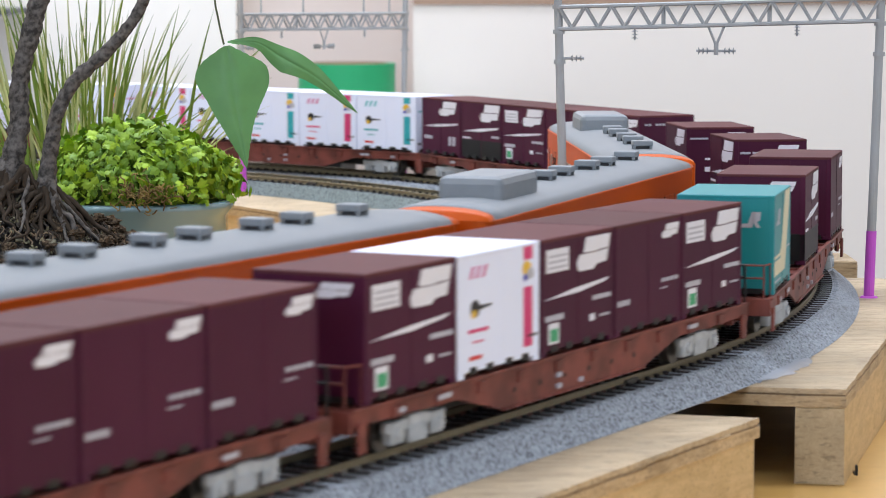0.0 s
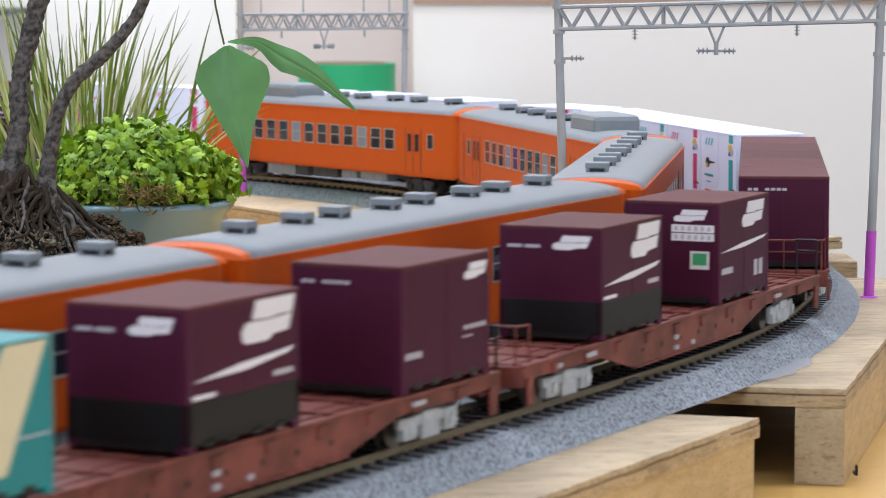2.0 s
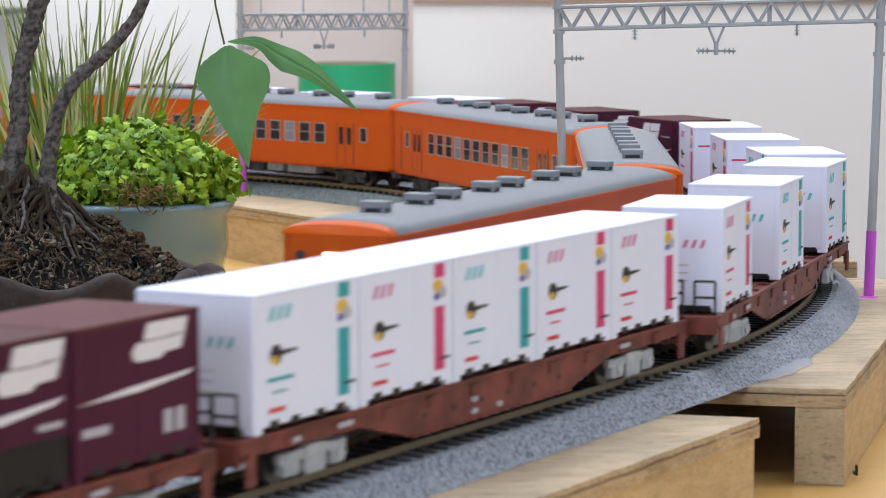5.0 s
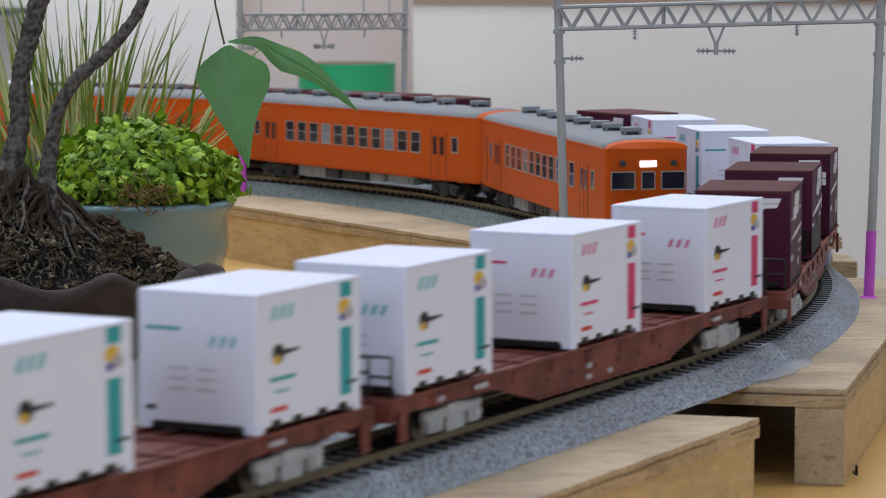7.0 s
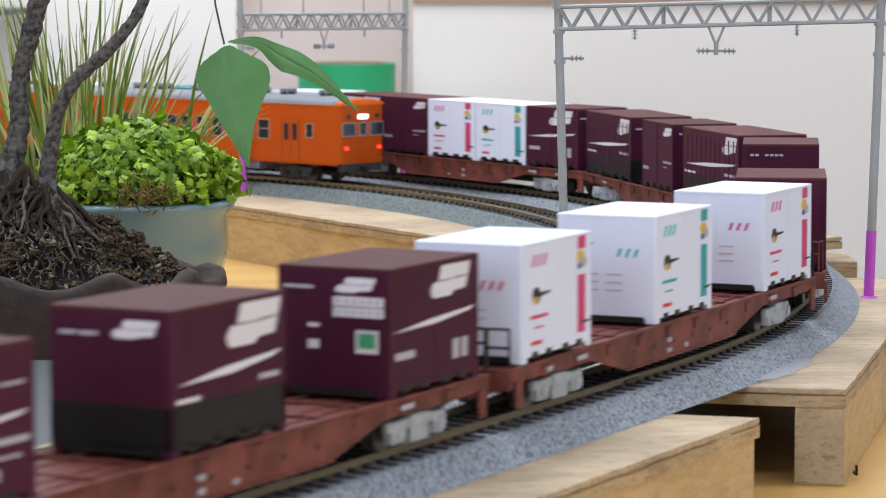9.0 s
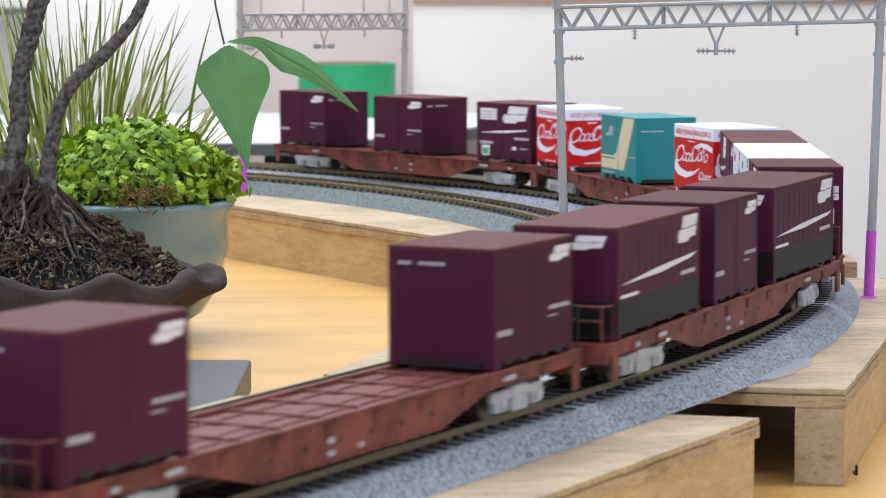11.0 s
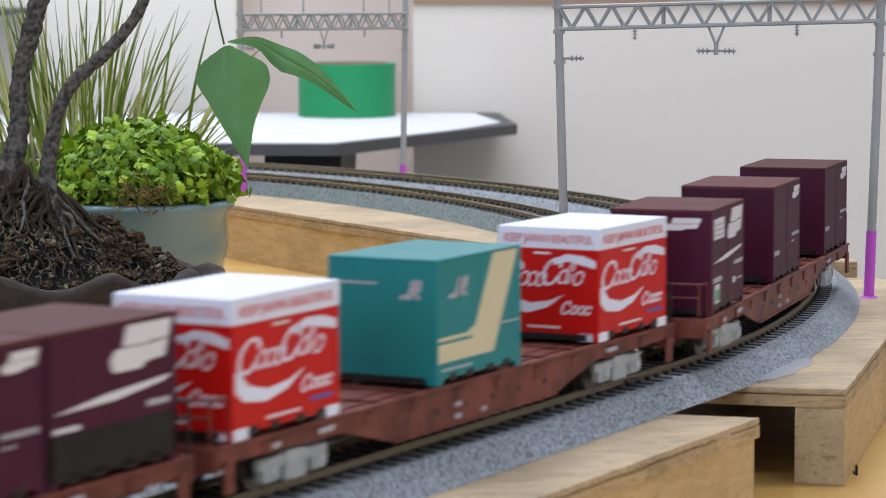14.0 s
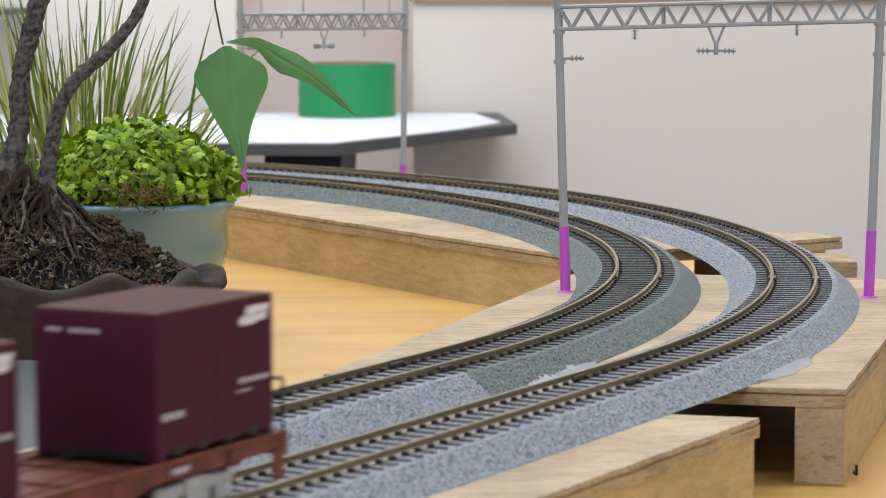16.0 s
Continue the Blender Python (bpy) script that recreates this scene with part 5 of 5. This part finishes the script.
# gnarled surface roots near the trunks
for i in range(40):
    a = rng.uniform(-math.pi, 0.2)
    x0, y0 = rng.choice(((-0.166, 1.106), (-0.150, 1.103), (-0.158, 1.104)))
    L = rng.uniform(0.012, 0.034)
    pts = []
    for k in range(7):
        t = k / 6
        x = x0 + math.cos(a) * L * t + rng.uniform(-1, 1) * 0.0046 * t
        y = y0 + math.sin(a) * L * 0.55 * t + rng.uniform(-1, 1) * 0.0020 * t
        pts.append((x, y, mound_z(x, y) + 0.013 * (1 - t) ** 2 + rng.uniform(-0.0015, 0.0016)))
    sp = spline(pts, 5)
    r0 = rng.uniform(0.0005, 0.0018)
    Vt, Ft = tube(sp, [r0 * (1 - 0.7 * j / (len(sp) - 1)) * rng.uniform(0.82, 1.15) for j in range(len(sp))], 8, 0.28, rng)
    mesh_ob("root", Vt, Ft, ROOT if i % 5 else BARK, bonsai, "", True)
# fine fibres, moss bits and bark chips over the soil
Vc, Fc = [], []
for i in range(2200):
    a, q = rng.uniform(0, 2 * math.pi), math.sqrt(rng.random())
    x, y = BX + 0.010 + 0.086 * q * math.cos(a), BY + 0.036 * q * math.sin(a)
    w, L = rng.uniform(0, 2 * math.pi), rng.uniform(0.003, 0.011)
    pts = []
    for k in range(4):
        x += math.cos(w) * L / 4
        y += math.sin(w) * L / 6
        w += rng.uniform(-1.7, 1.7)
        pts.append((x, y, mound_z(x, y) + rng.uniform(-0.0006, 0.0022)))
    Vt, Ft = tube(spline(pts, 2), [rng.uniform(0.00014, 0.00042)] * 7, 5)
    k = len(Vc)
    Vc += Vt
    Fc += [tuple(j + k for j in f) for f in Ft]


def island_mat(name, dark, light, rough=0.8, start=0.45):
    """Pieces of one mesh that differ in tone from piece to piece."""
    m = bpy.data.materials.new(name)
    m.use_nodes = True
    nt = m.node_tree
    b = nt.nodes["Principled BSDF"]
    b.inputs["Roughness"].default_value = rough
    g = nt.nodes.new("ShaderNodeNewGeometry")
    ramp = nt.nodes.new("ShaderNodeValToRGB")
    ramp.color_ramp.elements[0].color, ramp.color_ramp.elements[1].color = (*dark, 1), (*light, 1)
    ramp.color_ramp.elements[0].position, ramp.color_ramp.elements[1].position = start, 1.0
    nt.links.new(g.outputs["Random Per Island"], ramp.inputs[0])
    nt.links.new(ramp.outputs[0], b.inputs["Base Color"])
    return m


tagged(mesh_ob("root_mat", Vc, Fc, island_mat("root_fibre", (0.026, 0.019, 0.013), (0.19, 0.135, 0.08)), bonsai, "tangle of fine dark roots"), kind="stuff")
Vc, Fc = [], []
for i in range(3600):
    a, q = rng.uniform(0, 2 * math.pi), math.sqrt(rng.random())
    x, y = BX + 0.010 + 0.088 * q * math.cos(a), BY + 0.037 * q * math.sin(a)
    z = mound_z(x, y) + rng.uniform(-0.0006, 0.0018)
    M = pose(x, y, z, rng.uniform(0, 360), rng.uniform(0, 360), rng.uniform(0, 360))
    l, w, t = rng.uniform(0.0003, 0.0012) * (1.7 if i % 16 == 0 else 1), rng.uniform(0.0003, 0.0009), rng.uniform(0.0002, 0.0005)
    k = len(Vc)
    Vc += [M @ Vector((sx * l * rng.uniform(0.6, 1), sy * w * rng.uniform(0.5, 1), sz * t)) for sx in (-1, 1) for sy in (-1, 1) for sz in (-1, 1)]
    Fc += [(k, k + 1, k + 3, k + 2), (k + 4, k + 6, k + 7, k + 5), (k, k + 4, k + 5, k + 1), (k + 2, k + 3, k + 7, k + 6), (k, k + 2, k + 6, k + 4), (k + 1, k + 5, k + 7, k + 3)]
tagged(mesh_ob("bark_litter", Vc, Fc, island_mat("bark_chip", (0.014, 0.011, 0.008), (0.22, 0.20, 0.11)), bonsai, "dark crumbs with a few pale bark chips"), kind="stuff")

# crumbly clods with lichen on the mound's flank
CLOD = mat("soil_clod", (0.060, 0.042, 0.026), 0.95, var=0.7, vscale=900, bump=1.0, bscale=900, spec=0.1, crisp=True)
LICHEN = mat("grey_lichen", (0.20, 0.185, 0.13), 0.95, var=0.5, vscale=700, bump=0.8, bscale=900, spec=0.1)
for i in range(130):
    if i < 22:
        x, y = BX + rng.uniform(0.060, 0.090), BY + rng.uniform(-0.016, 0.010)
    else:
        a, q = rng.uniform(-math.pi, 0.1), math.sqrt(rng.random())
        x, y = BX + 0.012 + 0.080 * q * math.cos(a), BY + 0.034 * q * math.sin(a)
    r = rng.uniform(0.0014, 0.0038)
    bm = bmesh.new()
    bmesh.ops.create_icosphere(bm, subdivisions=3, radius=r)
    for v in bm.verts:
        d = v.co.normalized()
        v.co *= 1 + 0.55 * noise.noise(d * 1.6 + Vector((i * 3.1, 0, 0))) + 0.35 * noise.noise(d * 5 + Vector((0, i * 2.3, 0)))
        v.co.z *= 0.7
    bmesh.ops.translate(bm, verts=bm.verts, vec=(x, y, max(0.032, mound_z(x, y)) + r * 0.15 + (0.003 if i < 22 else 0)))
    part("clod", bm, LICHEN if i % 9 == 3 and r < 0.0024 else CLOD, bonsai)

# fern in a celadon pot
fern = empty("fern_pot", "bright yellow-green fern cushion in a pale celadon pot", "potted plant")
FX, FY = -0.1275, 1.212
bowl("pot", FX, FY, 0.0405, 0.0405, [(0.42, 0.0, 0), (0.46, 0.003, 0), (0.42, 0.005, 0), (0.66, 0.011, 0), (0.86, 0.023, 0), (0.935, 0.040, 0), (0.93, 0.052, 0), (1.0, 0.0555, 0), (1.0, 0.0575, 0), (0.95, 0.0585, 0), (0.90, 0.056, 0), (0.86, 0.048, 0)],
     POT_TEAL, fern, label="pale blue-green glazed pot")
rng = random.Random(3)
Vm, Fm = [], []


def frond(M, size):
    """A small lobed leaf, slightly cupped."""
    k = len(Vm)
    out = [(0, 0), (0.34, 0.16), (0.24, 0.34), (0.54, 0.46), (0.32, 0.60), (0.46, 0.84), (0.20, 0.84), (0.14, 1.04), (0, 1.14), (-0.14, 1.04), (-0.20, 0.84), (-0.46, 0.84), (-0.32, 0.60), (-0.54, 0.46), (-0.24, 0.34), (-0.34, 0.16)]
    Vm.append(M @ Vector((0, 0.5 * size, 0.06 * size)))
    for x, y in out:
        Vm.append(M @ Vector((x * size, y * size, -0.25 * size * (x * x + 0.4 * (y - 0.5) ** 2))))
    for i in range(16):
        Fm.append((k, k + 1 + i, k + 1 + (i + 1) % 16))


# Inner dome added to close the gaps; its dark green stands for shade there.
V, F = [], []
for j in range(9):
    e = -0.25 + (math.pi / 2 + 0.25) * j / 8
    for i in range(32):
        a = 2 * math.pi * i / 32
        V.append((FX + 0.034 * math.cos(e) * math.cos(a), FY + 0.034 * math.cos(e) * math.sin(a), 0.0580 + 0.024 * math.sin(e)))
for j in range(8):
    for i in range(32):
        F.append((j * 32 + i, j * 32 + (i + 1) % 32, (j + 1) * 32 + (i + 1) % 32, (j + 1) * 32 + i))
mesh_ob("cushion", V, F, mat("frond_gap_shade", (0.05, 0.09, 0.012), 0.8, var=0.4, vscale=150), fern, "dark green core standing for the shade between the fronds", True)
for i in range(3400):
    a = rng.uniform(0, 2 * math.pi)
    e = math.asin(rng.random() ** 0.8) if rng.random() < 0.97 else 0.0
    lump = 1 + 0.20 * noise.noise(Vector((math.cos(a) * 3.4, math.sin(a) * 3.4, e * 4.0)))
    q = lump * rng.uniform(0.76, 1.05)
    dx, dy, dz = math.cos(e) * math.cos(a), math.cos(e) * math.sin(a), math.sin(e)
    p = Vector((FX + 0.040 * q * dx, FY + 0.039 * q * dy, 0.0600 + 0.029 * q * dz))
    n = (Vector((dx, dy, dz)) + Vector((rng.uniform(-.9, .9), rng.uniform(-.9, .9), rng.uniform(-.7, .7)))).normalized()
    along = Vector((dx, dy, 0.35)) * 1.1 + Vector((rng.uniform(-.7, .7), rng.uniform(-.7, .7), rng.uniform(-.7, .5)))
    along = (along - n * along.dot(n)).normalized()
    across = along.cross(n)
    M = Matrix((across, along, n)).transposed().to_4x4()
    M.translation = p
    frond(M, rng.uniform(0.0025, 0.0054))
tagged(mesh_ob("foliage", Vm, Fm, island_mat("yellow_green_frond", (0.075, 0.175, 0.004), (0.32, 0.48, 0.015), 0.6, 0.0), fern, "crowded small lobed fronds"), kind="stuff")
# dry brown moss hanging over the rim
Vc, Fc = [], []
for i in range(150):
    a, z = -math.pi / 2 + 0.16 + rng.gauss(0, 0.15), 0.0635 + rng.gauss(0, 0.0030)
    q, w = 0.0425 + rng.uniform(-0.001, 0.0022), rng.uniform(0, 6.28)
    x, y = FX + q * math.cos(a), FY + q * math.sin(a)
    pts = []
    for k in range(4):
        x, y, z = x + 0.0009 * math.cos(w), y + rng.uniform(-0.0004, 0.0004), z + 0.0009 * math.sin(w)
        w += rng.uniform(-1.2, 1.2)
        pts.append((x, y, z))
    Vt, Ft = tube(spline(pts, 2), [rng.uniform(0.00015, 0.0004)] * 7, 5)
    k = len(Vc)
    Vc += Vt
    Fc += [tuple(j + k for j in f) for f in Ft]
tagged(mesh_ob("dry_moss", Vc, Fc, island_mat("dry_brown_moss", (0.09, 0.055, 0.015), (0.30, 0.21, 0.06), 0.8, 0.0), fern, "dry brown moss tuft"), kind="stuff")

# tall grass behind the fern
grass = empty("grass_clump", "clump of tall narrow green grass blades in a pot", "grass")
GX, GY = -0.166, 1.335
bowl("pot", GX, GY, 0.045, 0.035, [(0.8, 0.0, 0), (0.95, 0.02, 0), (1.0, 0.05, 0), (0.95, 0.052, 0), (0.9, 0.047, 0)], POT_BROWN, grass)
for i in range(190):
    x0, y0 = GX + rng.gauss(0, 0.025), GY + rng.gauss(0, 0.011)
    x0 = max(GX - 0.045, min(GX + 0.045, x0))
    H = rng.uniform(0.045, 0.115)
    lean = min(0.042, (x0 - GX) * rng.uniform(0.5, 1.3) + rng.gauss(0, 0.010))
    if x0 > GX + 0.012:
        H *= 0.85
    ly = rng.gauss(0, 0.010)
    w = rng.uniform(0.0005, 0.0011)
    V, F = [], []
    for k in range(8):
        t = k / 7
        p = Vector((x0 + lean * t ** 1.7, y0 + ly * t, 0.045 + H * t - 0.25 * abs(lean) * t ** 3))
        ww = w * (1 - t ** 2.2) * (0.6 + 0.4 * min(1, t * 5)) + 0.00005
        V += [p + Vector((-ww, 0.0003, 0)), p + Vector((0, -0.0003, 0)), p + Vector((ww, 0.0003, 0))]
    for k in range(7):
        b = k * 3
        F += [(b, b + 1, b + 4, b + 3), (b + 1, b + 2, b + 5, b + 4)]
    mesh_ob("blade", V, F, GRASS_PALE if rng.random() < 0.5 else GRASS, grass, "", True)


# hanging twig with two leaves
def leaf_mesh(name, spine, widths, fold, material, parent, tiltx=0.0):
    """A leaf along its spine with a sunken midrib; widths to either side."""
    sp = spline(spine, 14)
    nn = len(sp)
    ws = spline([(a, b, 0) for a, b in widths], 8)
    V, F = [], []
    for i, p in enumerate(sp):
        t = i / (nn - 1)
        d = (sp[min(i + 1, nn - 1)] - sp[max(i - 1, 0)]).normalized()
        side = d.cross(Vector((0, 1, 0))).normalized()
        f = t * (len(widths) - 1)
        j = min(int(f), len(widths) - 2)
        wl, wr = (max(0.00005, ws[min(len(ws) - 1, int(round(f * 8)))][c]) for c in (0, 1))
        for q in (-1, -0.66, -0.33, -0.05, 0, 0.05, 0.33, 0.66, 1):
            w = wl if q < 0 else wr
            V.append(p + side * q * w + Vector((0, fold * abs(q) ** 1.3 * w + (0.0003 if q == 0 else 0) + 0.0004 * math.sin(t * 11 + q * 2) * abs(q), 0)))
    for i in range(nn - 1):
        for k in range(8):
            F.append((i * 9 + k, i * 9 + k + 1, (i + 1) * 9 + k + 1, (i + 1) * 9 + k))
    return mesh_ob(name, V, F, material, parent, "", True)


LY = 1.10
twig = empty("leaf_twig", "thin twig with two smooth pointed green leaves", "leaves")
TWIG_AT = Vector((-0.0860, LY, 0.146))
Vt, Ft = tube(spline([(0.0, 0, 0.03), (0.0, 0, 0.0), (0.0015, 0, -0.011), (0.0035, 0, -0.0205)], 5), [0.0004] * 16, 6)
mesh_ob("stem", Vt, Ft, mat("twig_bark", (0.10, 0.11, 0.05), 0.7), twig)
leaf_mesh("leaf", [(0.0045, 0, -0.0210), (0.0065, -0.001, -0.033), (0.0085, -0.002, -0.047), (0.0120, -0.003, -0.0670)],
          [(0.001, 0.001), (0.0100, 0.0070), (0.0138, 0.0128), (0.0135, 0.0138), (0.0112, 0.0122), (0.0090, 0.0090), (0.0062, 0.0054), (0.0032, 0.0026), (0.0001, 0.0001)], 0.25, LEAF, twig)
leaf_mesh("leaf", [(0.0049, 0, -0.0195), (0.0157, -0.001, -0.0197), (0.0242, -0.001, -0.0246), (0.0306, -0.002, -0.0282), (0.0392, -0.002, -0.0335), (0.0539, -0.003, -0.0463)],
          [(0.0003, 0.0003), (0.0016, 0.0015), (0.0026, 0.0024), (0.0042, 0.0036), (0.0052, 0.0044), (0.0040, 0.0046), (0.0032, 0.0038), (0.0020, 0.0022), (0.0001, 0.0001)], 0.15, LEAF, twig)
leaf_mesh("leaf", [(0.0755, 0, 0.012), (0.0750, 0, 0.004), (0.0740, 0, -0.0035)], [(0.001, 0.001), (0.003, 0.003), (0.0025, 0.0015), (0.0001, 0.0001)], 0.3, LEAF, twig)


def motions():
    for ob, mid, x in train:
        rows, turns = [], []
        for t in TIMES:
            m, tr = car_pose(wagon_s(freight_s(t) + mid), R_OUT, HALF_W)
            rows.append((t, m if x is None else m @ pose(x, 0, DECK)))
            turns.append(tr)
        walk(ob, rows)
        if x is None:
            bogies = [c for c in ob.children if c.name.startswith("bogie")]
            for b in bogies:
                front = b.matrix_basis.translation.x > 0
                at = HALF_W if front else -HALF_W
                walk(b, [(t, pose(at, 0, 0, 0, 0, tr[0 if front else 1])) for t, tr in zip(TIMES, turns)])
    for ob, mid in orange:
        rows, turns = [], []
        for t in TIMES:
            m, tr = car_pose(rail_s(t) + mid, R_IN, HALF_R, -1)
            rows.append((t, m))
            turns.append(tr)
        walk(ob, rows)
        for b in [c for c in ob.children if c.name.startswith("bogie")]:
            front = b.matrix_basis.translation.x > 0
            at = HALF_R if front else -HALF_R
            walk(b, [(t, pose(at, 0, 0, 0, 0, tr[0 if front else 1])) for t, tr in zip(TIMES, turns)])
    sway = [(0, 0), (3, -0.4), (6, -0.6), (9, -0.5), (12, -0.4), (14, -0.3), (15, 0.2), (16, 0.9)]
    walk(twig, [(t, pose(*TWIG_AT, 0, a, 0)) for t, a in sway])


motions()
